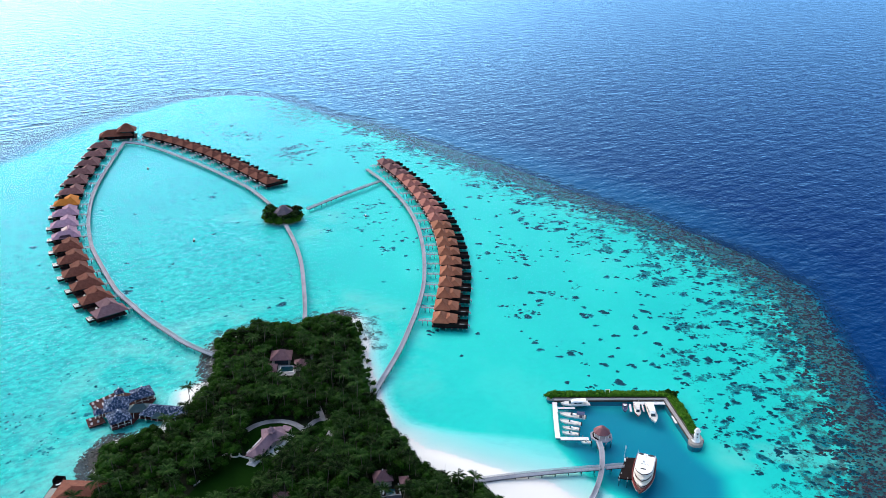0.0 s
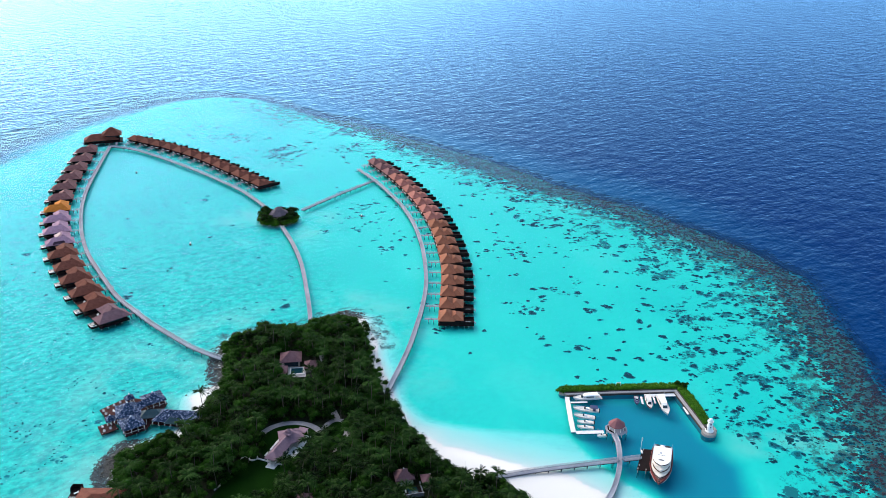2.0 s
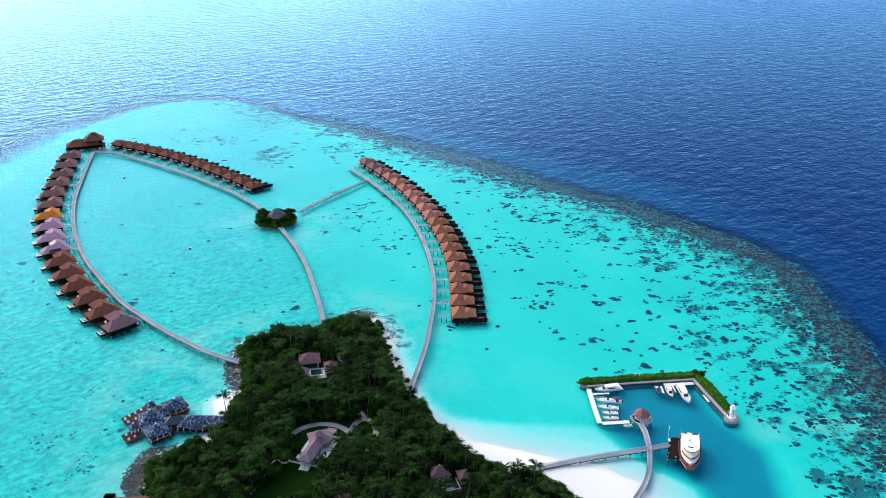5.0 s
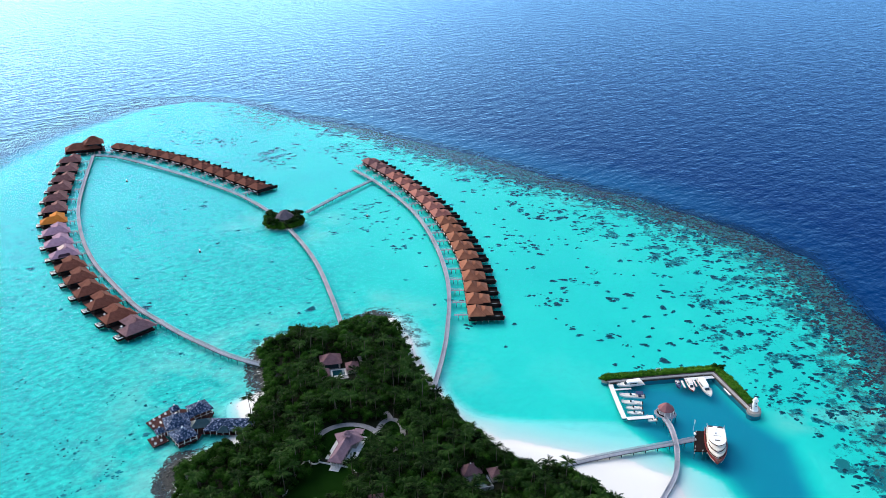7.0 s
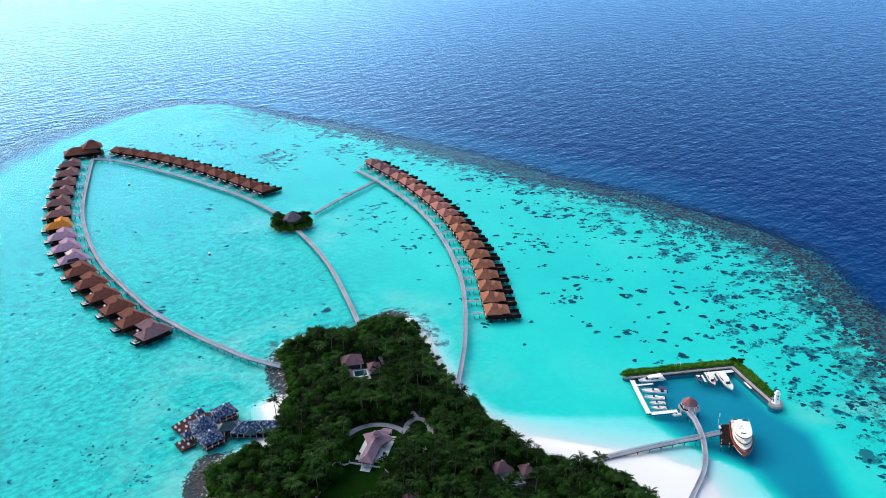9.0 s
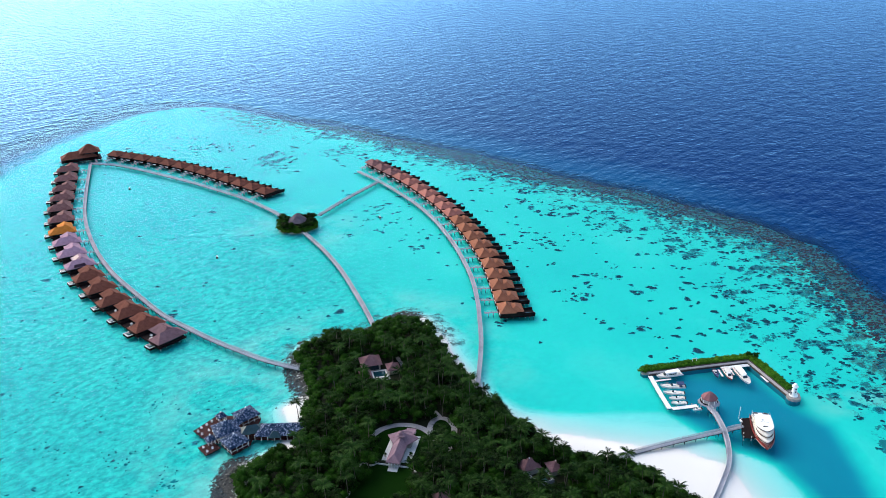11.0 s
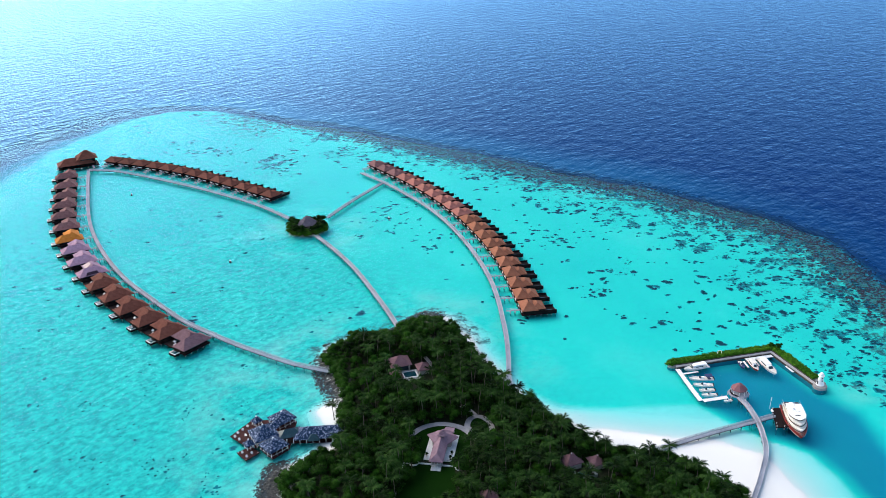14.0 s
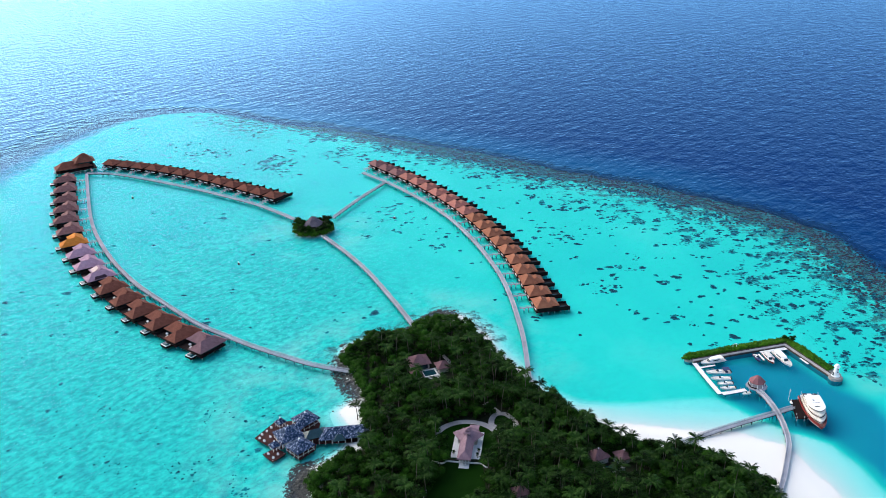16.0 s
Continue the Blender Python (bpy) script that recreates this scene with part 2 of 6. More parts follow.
ROOF_STRIPPED = roof_material("stripped_roof_felt", (0.02, 0.010, 0.018), (0.05, 0.028, 0.042))
ROOF_BARE = roof_material("bare_roof_boards", (0.42, 0.30, 0.27), (0.62, 0.48, 0.44))


# ---- building blocks ----
class Geo:
    """Collects corners and faces of one mesh."""

    def __init__(self):
        self.v, self.f = [], []

    def add(self, verts, faces):
        k = len(self.v)
        self.v += [tuple(p) for p in verts]
        self.f += [tuple(k + i for i in f) for f in faces]
        return self

    def box(self, x0, x1, y0, y1, z0, z1, b=0.0):
        """A box, with its upper edges chamfered by b."""
        lo = [(x0, y0, z0), (x1, y0, z0), (x1, y1, z0), (x0, y1, z0)]
        mid = [(x, y, z1 - b) for x, y, _ in lo]
        top = [(x0 + b, y0 + b, z1), (x1 - b, y0 + b, z1), (x1 - b, y1 - b, z1), (x0 + b, y1 - b, z1)]
        if b <= 0:
            return self.add(lo + top, [(3, 2, 1, 0), (4, 5, 6, 7)] + [(i, (i + 1) % 4, 4 + (i + 1) % 4, 4 + i) for i in range(4)])
        return self.add(lo + mid + top, [(3, 2, 1, 0), (8, 9, 10, 11)] + [(i, (i + 1) % 4, 4 + (i + 1) % 4, 4 + i) for i in range(4)]
                        + [(4 + i, 4 + (i + 1) % 4, 8 + (i + 1) % 4, 8 + i) for i in range(4)])

    def prism(self, poly, z0, z1):
        n = len(poly)
        return self.add([(x, y, z0) for x, y in poly] + [(x, y, z1) for x, y in poly],
                        [tuple(reversed(range(n))), tuple(range(n, 2 * n))] + [(i, (i + 1) % n, n + (i + 1) % n, n + i) for i in range(n)])

    def hip(self, x0, x1, y0, y1, z0, z1, thick=0.22, ridge=None):
        """A hipped roof over a rectangle, its ridge along the longer side; flared eaves with a thickness."""
        cx, cy, w, d = (x0 + x1) / 2, (y0 + y1) / 2, x1 - x0, y1 - y0
        half = max(0.15, (max(w, d) - min(w, d)) / 2) if ridge is None else ridge
        if w >= d:
            a, b = (cx - half, cy, z1), (cx + half, cy, z1)
        else:
            a, b = (cx, cy - half, z1), (cx, cy + half, z1)
        lo = [(x0, y0, z0 - thick), (x1, y0, z0 - thick), (x1, y1, z0 - thick), (x0, y1, z0 - thick)]
        hi = [(x, y, z0) for x, y, _ in lo]
        # a ring a third of the way up, a little under the straight slope
        ring = []
        for x, y, z in hi:
            p = (a if x < cx else b) if w >= d else (a if y < cy else b)
            ring.append((x + (p[0] - x) * 0.35, y + (p[1] - y) * 0.35, z0 + (z1 - z0) * 0.30))
        v = lo + hi + ring + [a, b]
        f = [(3, 2, 1, 0)] + [(i, (i + 1) % 4, 4 + (i + 1) % 4, 4 + i) for i in range(4)] + [(4 + i, 4 + (i + 1) % 4, 8 + (i + 1) % 4, 8 + i) for i in range(4)]
        if w >= d:
            f += [(8, 9, 13, 12), (9, 10, 13), (10, 11, 12, 13), (11, 8, 12)]
        else:
            f += [(8, 9, 12), (9, 10, 13, 12), (10, 11, 13), (11, 8, 12, 13)]
        return self.add(v, f)

    def cone(self, x, y, z0, r0, z1, r1, n=8, turn=0.0):
        ring = [(math.cos(turn + 2 * math.pi * k / n), math.sin(turn + 2 * math.pi * k / n)) for k in range(n)]
        return self.add([(x + c * r0, y + s * r0, z0) for c, s in ring] + [(x + c * r1, y + s * r1, z1) for c, s in ring],
                        [tuple(reversed(range(n))), tuple(range(n, 2 * n))] + [(i, (i + 1) % n, n + (i + 1) % n, n + i) for i in range(n)])

    def strip(self, left, right, z0, z1):
        """A slab between two lines of (x, y)."""
        n = len(left)
        v = [(x, y, z1) for x, y in left] + [(x, y, z1) for x, y in right] + [(x, y, z0) for x, y in left] + [(x, y, z0) for x, y in right]
        f = []
        for i in range(n - 1):
            f += [(i + 1, i, n + i, n + i + 1), (2 * n + i, 2 * n + i + 1, 3 * n + i + 1, 3 * n + i),
                  (i, i + 1, 2 * n + i + 1, 2 * n + i), (n + i + 1, n + i, 3 * n + i, 3 * n + i + 1)]
        f += [(0, 2 * n, 3 * n, n), (n - 1, 2 * n - 1, 4 * n - 1, 3 * n - 1)]
        return self.add(v, f)

    def mesh(self, name, material, smooth=False):
        me = bpy.data.meshes.new(name)
        me.from_pydata(self.v, [], self.f)
        me.materials.append(material)
        if smooth:
            me.shade_smooth()
        me.update()
        return me


def part(name, geo, material, parent, label="", smooth=False, m=None):
    ob = new(name, geo.mesh(name, material, smooth) if isinstance(geo, Geo) else geo)
    ob.parent = parent
    if m is not None:
        ob.matrix_basis = m
    return tagged(ob, label)


def thing(name, label, category, m=None, group="", kind=""):
    ob = new(name)
    ob.empty_display_size = 0.5
    if m is not None:
        ob.matrix_basis = m
    return tagged(ob, label, category, group, kind)


def single(name, geo, material, label, category, m=None, group="", kind="", smooth=False):
    ob = new(name, geo.mesh(name, material, smooth))
    if m is not None:
        ob.matrix_basis = m
    return tagged(ob, label, category, group, kind)


def curve_through(pts, step):
    """Evenly spaced points on a smooth line through pts."""
    p = [Vector((*q, 0)) for q in pts]
    p = [2 * p[0] - p[1]] + p + [2 * p[-1] - p[-2]]
    fine = []
    for i in range(1, len(p) - 2):
        for k in range(20):
            t = k / 20
            a, b, c, d = p[i - 1], p[i], p[i + 1], p[i + 2]
            fine.append(0.5 * (2 * b + (c - a) * t + (2 * a - 5 * b + 4 * c - d) * t * t + (3 * b - a - 3 * c + d) * t ** 3))
    fine.append(p[-2])
    s = np.r_[0, np.cumsum([(b - a).length for a, b in zip(fine, fine[1:])])]
    n = max(1, round(s[-1] / step))
    want = np.linspace(0, s[-1], n + 1)
    return np.stack([np.interp(want, s, [q[k] for q in fine]) for k in (0, 1)], 1)


def sides(line, half):
    t = np.gradient(line, axis=0)
    t /= np.linalg.norm(t, axis=1)[:, None]
    nrm = np.stack([-t[:, 1], t[:, 0]], 1)
    return line + half * nrm, line - half * nrm, t, nrm


# ---- ground and sea ----
LAGOON = [(-440, 640), (-424, 701), (-419, 770), (-404, 838), (-385, 889), (-362, 936), (-334, 977), (-292, 994), (-240, 984), (-198, 939), (-159, 893),
          (-123, 865), (-73, 816), (-16, 769), (31, 725), (68, 682), (113, 644), (145, 612), (175, 572), (203, 535), (219, 503), (221, 458), (219, 419), (216, 378),
          (211, 335), (203, 302), (192, 220), (150, 80), (0, -40), (-250, 20), (-420, 220), (-450, 450)]
SHORE = [(-140, 205), (-137, 255), (-128, 268), (-132, 276), (-138, 288), (-135, 299), (-126, 301), (-117, 310), (-112, 325), (-117, 340), (-108, 352), (-112, 367),
         (-117, 386), (-111, 401), (-93, 412), (-77, 413), (-66, 424), (-54, 432), (-43, 425), (-34, 402), (-29, 376), (-21, 355), (-15, 338), (-8, 322), (7, 307),
         (35, 297), (62, 289), (76, 277), (80, 258), (80, 240), (70, 205)]
CANOPY = [(-134, 205), (-131, 258), (-124, 269), (-128, 277), (-130, 290), (-121, 297), (-109, 310), (-105, 322), (-105, 336), (-102, 349), (-105, 364), (-113, 387),
          (-107, 398), (-92, 408), (-77, 408), (-67, 418), (-56, 421), (-44, 416), (-37, 399), (-32, 376), (-25, 353), (-19, 338), (-11, 317), (-2, 304), (8, 289), (21, 280), (31, 280), (41, 271),
          (48, 260), (54, 245), (54, 205)]
HARBOUR = [(70, 322), (71, 350), (121, 356), (127, 324), (138, 303), (137, 285), (131, 262), (126, 240), (108, 240), (108, 262), (103, 280), (90, 290), (80, 306)]


def inside(pts, poly):
    """Signed distance to a closed outline, positive inside."""
    best, odd = np.full(len(pts), 1e9), np.zeros(len(pts), bool)
    for (ax, ay), (bx, by) in zip(poly, poly[1:] + poly[:1]):
        e, w = np.array([bx - ax, by - ay], float), pts - (ax, ay)
        t = np.clip(w @ e / (e @ e), 0, 1)
        best = np.minimum(best, np.hypot(*(w - t[:, None] * e).T))
        with np.errstate(divide="ignore", invalid="ignore"):
            odd ^= ((ay > pts[:, 1]) != (by > pts[:, 1])) & (pts[:, 0] < (bx - ax) * (pts[:, 1] - ay) / (by - ay) + ax)
    return np.where(odd, best, -best)


def soft(a, b, x):
    t = np.clip((x - a) / (b - a), 0, 1)
    return t * t * (3 - 2 * t)


def waves(x, y, seed):
    rng = np.random.RandomState(seed)
    out = 0
    for k in range(7):
        a, f, ph = rng.uniform(0, 6.28), rng.uniform(0.5, 2.0) * 0.08, rng.uniform(0, 6.28)
        out = out + np.sin(f * (x * np.cos(a) + y * np.sin(a)) + ph + 1.3 * np.sin(0.6 * f * (y * np.cos(a) - x * np.sin(a)) + 2 * ph))
    return out / 4


def ground_height(pts):
    x, y = pts[:, 0], pts[:, 1]
    lag = inside(pts, LAGOON) + 14 * soft(-260, -60, x) + 8 * np.exp(-((x + 100) / 60) ** 2) * (y > 600) + 3.5 * waves(x, y, 3) + 1.5 * waves(x * 3, y * 3, 8)
    far_west = soft(0, -150, x) * soft(500, 700, y)
    outer = soft(-270, -390, x)
    drop = soft(6 + 14 * far_west + 16 * outer, -44 - 10 * far_west - 30 * outer, lag)
    z = -1.45 - 21 * drop + 0.12 * waves(x * 0.6, y * 0.6, 5)
    har = inside(pts, HARBOUR) + 1.2 * waves(x, y, 11)
    z = z - 1.5 * soft(-7, 6, har) * (1 - drop)
    shore = inside(pts, SHORE) + 1.0 * waves(x * 2, y * 2, 21)
    islet = 13.4 - np.hypot(x + 127.5, y - 577.5) + 0.8 * waves(x * 3, y * 3, 22)
    shore = np.maximum(shore, islet)
    beach = soft(-30, -5, x) * soft(346, 318, y)
    slope = 0.20 - 0.168 * beach - 0.10 * (1 - beach) * soft(-60, -42, x) * soft(345, 370, y) * soft(450, 425, y)
    slope = slope - 0.15 * np.exp(-((x + 114) / 10) ** 2 - ((y - 335) / 13) ** 2)
    slope = np.where(islet > -30, 0.9, slope)
    rise = np.where(shore > 0, np.minimum(0.05 + shore * 0.16, 1.15), shore * slope)
    z = np.where(shore > 0, rise, np.maximum(z, np.minimum(rise, 0)))
    z = np.where((shore <= 0) & (har > -6), np.minimum(z, -1.45 - 1.5 * soft(-7, 6, har)) * soft(-8, -2, har) + z * (1 - soft(-8, -2, har)), z)
    return z, lag, shore, har, beach


def coral_share(pts):
    """How thickly coral grows on the bed, 0 to 1."""
    x, y = pts.T
    z, lag, shore, har, beach = ground_height(pts)
    clump = 0.5 + 0.5 * waves(x * 1.5, y * 1.5, 91)
    fine = 0.5 + 0.5 * waves(x * 3.2, y * 3.2, 92)
    band = soft(95, 22, lag) * soft(-150, -40, x)
    flat = soft(-45, 70, x) * soft(590, 520, y - 0.35 * x)
    streak = np.exp(-((lag - 78 - 6 * waves(x, y, 95)) / 15) ** 2) * soft(20, 90, x) * soft(700, 600, y)
    share = 0.85 * band * (0.25 + 0.75 * soft(0.25, 0.8, fine)) + 0.55 * flat * soft(0.42, 0.9, clump) * (0.4 + 0.6 * fine) + 0.5 * streak * soft(0.2, 0.7, fine)
    for cx, cy, rx, ry, s in ((-163, 754, 26, 34, 0.7), (-118, 836, 26, 24, 0.8), (-190, 930, 40, 20, 0.6), (-262, 838, 40, 14, 0.45), (-215, 800, 36, 18, 0.5), (-70, 600, 22, 36, 0.42), (-95, 770, 30, 30, 0.5),
                             (-40, 545, 14, 40, 0.3)):
        share = np.maximum(share, 1.35 * s * np.exp(-((x - cx) / rx) ** 2 - ((y - cy) / ry) ** 2) * soft(0.2, 0.7, fine))
    share = share * (1 - 0.97 * soft(100, 60, x) * soft(430, 385, y) * soft(-60, -30, x))
    return np.clip(share * soft(0, 8, lag) * soft(-12, -26, shore) * soft(-8, -18, har), 0, 1)


def ground_sheet():
    def axis(lo, hi, step):
        mid = list(np.arange(lo, hi + 0.1, step))
        out = [hi + 12 * 1.5 ** k for k in range(16)]
        low = [lo - 12 * 1.5 ** k for k in range(16)]
        return np.array(low[::-1] + mid + out)

    xs, ys = axis(-470, 260, 2.5), axis(215, 1020, 2.5)
    gx, gy = np.meshgrid(xs, ys)
    pts = np.stack([gx.ravel(), gy.ravel()], 1)
    z, lag, shore, har, beach = ground_height(pts)
    nx, ny = len(xs), len(ys)
    i = (np.arange(ny - 1)[:, None] * nx + np.arange(nx - 1)).ravel()
    quads = np.stack([i, i + 1, i + nx + 1, i + nx], 1)
    me = bpy.data.meshes.new("ground")
    me.vertices.add(len(pts))
    me.vertices.foreach_set("co", np.c_[pts, z].astype(np.float32).ravel())
    me.loops.add(quads.size)
    me.loops.foreach_set("vertex_index", quads.astype(np.int32).ravel())
    me.polygons.add(len(quads))
    me.polygons.foreach_set("loop_start", np.arange(0, quads.size, 4, dtype=np.int32))
    me.update(calc_edges=True)
    me.shade_smooth()
    x, y = pts.T
    east = soft(-190, -60, x)
    west = 1 - east
    reef = np.maximum(soft(36, 13, lag) * soft(-6, 8, lag) * (0.45 + 0.65 * east), 0.50 * soft(95, 30, lag) * soft(-8, 5, lag) * east)
    reef = np.maximum(reef, 0.46 * soft(130, 40, lag) * soft(-8, 5, lag) * west * soft(620, 720, y) * (0.45 + 0.55 * soft(-320, -230, x)))
    reef = reef * (1 - 0.9 * soft(-30, -10, har)) * soft(-20, -35, shore)
    reef = np.maximum(reef, 0.46 * soft(16, 4, np.abs(shore + 5)) * soft(370, 400, y) * (x < -20) * soft(20, 40, np.hypot(x + 127.5, y - 577.5)))
    rocky = soft(12, 6, np.abs(shore - 1.5)) * (1 - beach) * np.clip(0.85 + 0.45 * waves(x * 1.2, y * 1.2, 31), 0.25, 1)
    rocky = rocky * (0.35 + 0.65 * soft(-30, -48, x))
    rocky = rocky + 0.8 * np.exp(-((x + 135) / 5.5) ** 2 - ((y - 288) / 10) ** 2)
    sandy = np.exp(-((x + 112) / 7) ** 2 - ((y - 333) / 8) ** 2)
    rocky = rocky * np.clip(1 - 1.6 * sandy, 0, 1) * soft(20, 30, np.hypot(x + 127.5, y - 577.5))
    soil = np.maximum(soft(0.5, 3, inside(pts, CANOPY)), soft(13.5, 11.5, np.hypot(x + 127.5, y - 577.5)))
    silt = soft(-90, -125, x) * soft(-195, -150, x) * soft(430, 370, y) + 0.7 * soft(30, 5, np.abs(shore + 15)) * soft(330, 380, y) + 0.8 * soft(14, 4, np.abs(y - 318 - 0.06 * (x - 130))) * soft(130, 145, x)
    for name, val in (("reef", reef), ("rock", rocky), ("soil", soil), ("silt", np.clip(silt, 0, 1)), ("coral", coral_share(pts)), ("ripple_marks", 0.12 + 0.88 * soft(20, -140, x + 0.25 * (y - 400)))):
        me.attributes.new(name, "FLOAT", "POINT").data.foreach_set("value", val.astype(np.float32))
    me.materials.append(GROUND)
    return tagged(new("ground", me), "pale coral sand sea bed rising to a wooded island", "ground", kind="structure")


ground_sheet()


def water_sheet():
    def axis(lo, hi):
        return np.array([lo - 20 * 1.5 ** k for k in range(15)][::-1] + list(np.arange(lo, hi, 10.0)) + [hi + 20 * 1.5 ** k for k in range(15)])

    xs, ys = axis(-500, 300), axis(-60, 1050)
    gx, gy = np.meshgrid(xs, ys)
    pts = np.stack([gx.ravel(), gy.ravel()], 1)
    nx, ny = len(xs), len(ys)
    me = bpy.data.meshes.new("water")
    me.from_pydata(np.c_[pts, 0 * pts[:, 0]].tolist(), [], [(j * nx + i, j * nx + i + 1, (j + 1) * nx + i + 1, (j + 1) * nx + i) for j in range(ny - 1) for i in range(nx - 1)])
    x, y = pts.T
    lag = ground_height(pts)[1]
    west = soft(-10, -140, x + 0.25 * (y - 400))
    out = soft(-260, -390, x)
    deep = soft(8 - 10 * out, -12 - 46 * out, lag)
    open_sea = 0.02 + 0.12 * west + 0.86 * soft(30, -14, lag)
    breeze = np.maximum(0.10 + 0.90 * west, soft(40, -10, lag))
    for name, val in (("breeze", breeze), ("open_sea", open_sea), ("deep", deep), ("offing", 1 - soft(-75, -8, lag) * (0.3 + 0.7 * soft(520, 680, y)))):
        me.attributes.new(name, "FLOAT", "POINT").data.foreach_set("value", val.astype(np.float32))
    me.materials.append(WATER)
    return tagged(new("water", me), "clear rippled sea, turquoise over the lagoon and navy beyond", "sea", kind="structure")


water_sheet()


# ---- walkways on stilts ----
RAIL = surface("pale_weathered_rail", (0.26, 0.27, 0.30), (0.46, 0.47, 0.51), 0.8, 0.1, 2.0, relief=0.1)
POST_MESH = Geo().box(-0.06, 0.06, -0.06, 0.06, 0.0, 1.05, 0.02).mesh("rail_post", WOOD_GREY)
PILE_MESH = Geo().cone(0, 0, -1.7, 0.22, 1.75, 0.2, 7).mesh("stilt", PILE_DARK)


def walkway(name, pts, label, half=1.25, z=1.8, rails=True, step=3.0):
    ob = thing(name, label, "walkway")
    line = curve_through(pts, step)
    a, b, t, nrm = sides(line, half)
    part("deck", Geo().strip(a, b, z - 0.22, z), WOOD_GREY, ob)
    for k, edge in enumerate((half - 0.16, -half + 0.16)):
        l2 = line + nrm * (edge + 0.07)
        r2 = line + nrm * (edge - 0.07)
        part("kerb_board", Geo().strip(l2, r2, z + 0.004, z + 0.14), WOOD_GREY, ob)
        part("edge_beam", Geo().strip(line + nrm * (edge + 0.12), line + nrm * (edge - 0.12), z - 0.52, z - 0.224), WOOD_DARK, ob)
        if rails:
            part("handrail", Geo().strip(line + nrm * (edge + 0.07), line + nrm * (edge - 0.07), z + 1.02, z + 1.12), RAIL, ob)
            for up in (0.32, 0.66):
                part("mid_rail", Geo().strip(line + nrm * (edge + 0.03), line + nrm * (edge - 0.03), z + up, z + up + 0.14), RAIL, ob)
            for q, n in list(zip(line, nrm))[::1]:
                p = q + n * edge
                part("rail_post", POST_MESH, None, ob, m=pose(p[0], p[1], z))
    for q, n in list(zip(line, nrm))[1::2]:
        for s in (half - 0.3, -half + 0.3):
            p = q + n * s
            part("stilt", PILE_MESH, None, ob, m=pose(p[0], p[1], z - 2.0 + 0.02))
    cross = Geo()
    for q, n in list(zip(line, nrm))[1::2]:
        d = Vector((n[0], n[1]))
        e = Vector((-n[1], n[0])) * 0.12
        c = Vector(q)
        poly = [c + d * half + e, c - d * half + e, c - d * half - e, c + d * half - e]
        cross.prism([(p.x, p.y) for p in reversed(poly)], z - 0.5, z - 0.224)
    tagged(part("cross_beams", cross, WOOD_DARK, ob), kind="stuff")
    return ob


WEST = [(-105, 370), (-116, 375.6), (-130, 383.5), (-145, 395), (-161, 408), (-177, 423), (-195, 441), (-214, 466), (-236, 496.5), (-248, 516), (-260, 538), (-274, 568), (-288, 603), (-300, 641), (-315, 698), (-328.5, 752)]
NORTH = [(-328.5, 752), (-304.6, 745), (-277, 727), (-249.5, 706), (-223.5, 685), (-198, 662), (-174, 639), (-155, 616), (-142, 598)]
MIDDLE = [(-121, 560), (-106.6, 529), (-93.4, 494), (-82, 454), (-76, 430.7), (-72, 413)]
LINK = [(-113, 595), (-91, 633), (-66.5, 670)]
EAST = [(-84, 700), (-66, 671), (-51, 641), (-37, 609), (-25, 571.6), (-16, 528), (-11.4, 491), (-9.8, 464), (-10.4, 436), (-12, 415), (-13.8, 395), (-16.5, 376), (-20.4, 354), (-22.5, 342)]
walkway("walkway", WEST, "long curved grey timber walkway on stilts past the pool villas")
walkway("walkway", NORTH, "grey timber walkway on stilts from the end villa to the islet")
walkway("walkway", MIDDLE, "curved grey timber walkway on stilts from island to islet")
walkway("walkway", LINK, "straight grey timber walkway linking the islet to a villa row", half=1.1)
walkway("walkway", EAST, "curved grey timber walkway on stilts past the orange-roofed villas")
walkway("jetty", [(28, 284.5), (44, 289.5), (58, 293.4), (72, 296.8), (84.6, 299.6)], "grey timber arrival jetty crossing the beach to the harbour", half=1.1)
walkway("jetty", [(85.2, 318.5), (86.0, 311.6), (85.0, 300), (82.5, 289), (78, 277), (71.2, 266.3), (63, 254.7), (52, 241)], "curved grey timber jetty from the beach to the harbour pavilion", half=1.1)
walkway("jetty", [(86.5, 300.0), (90.5, 301.2), (94.5, 302.0)], "short grey timber jetty leading to the boat landing", half=1.0)


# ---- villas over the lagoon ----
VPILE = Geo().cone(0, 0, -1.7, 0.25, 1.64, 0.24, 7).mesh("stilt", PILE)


def piles(ob, spots):
    for x, y in spots:
        part("stilt", VPILE, None, ob, m=pose(x, y, 0))


def bridge(ob, length):
    g = Geo().box(-length, 0, -0.65, 0.65, 1.8, 1.98, 0.03)
    b = part("footbridge", g, WOOD_GREY, ob, "grey plank footbridge")
    for s in (-0.6, 0.6):
        part("handrail", Geo().box(-length, 0, s - 0.05, s + 0.05, 2.85, 2.95, 0.02), PILE, b)
        for x in (-length + 0.1, -length / 2, -0.1):
            part("rail_post", POST_MESH, None, b, m=pose(x, s, 1.96))
    for x in (-length * 0.35, -length * 0.7):
        for s in (-0.5, 0.5):
            part("stilt", VPILE, None, ob, m=pose(x, s, 0.15))


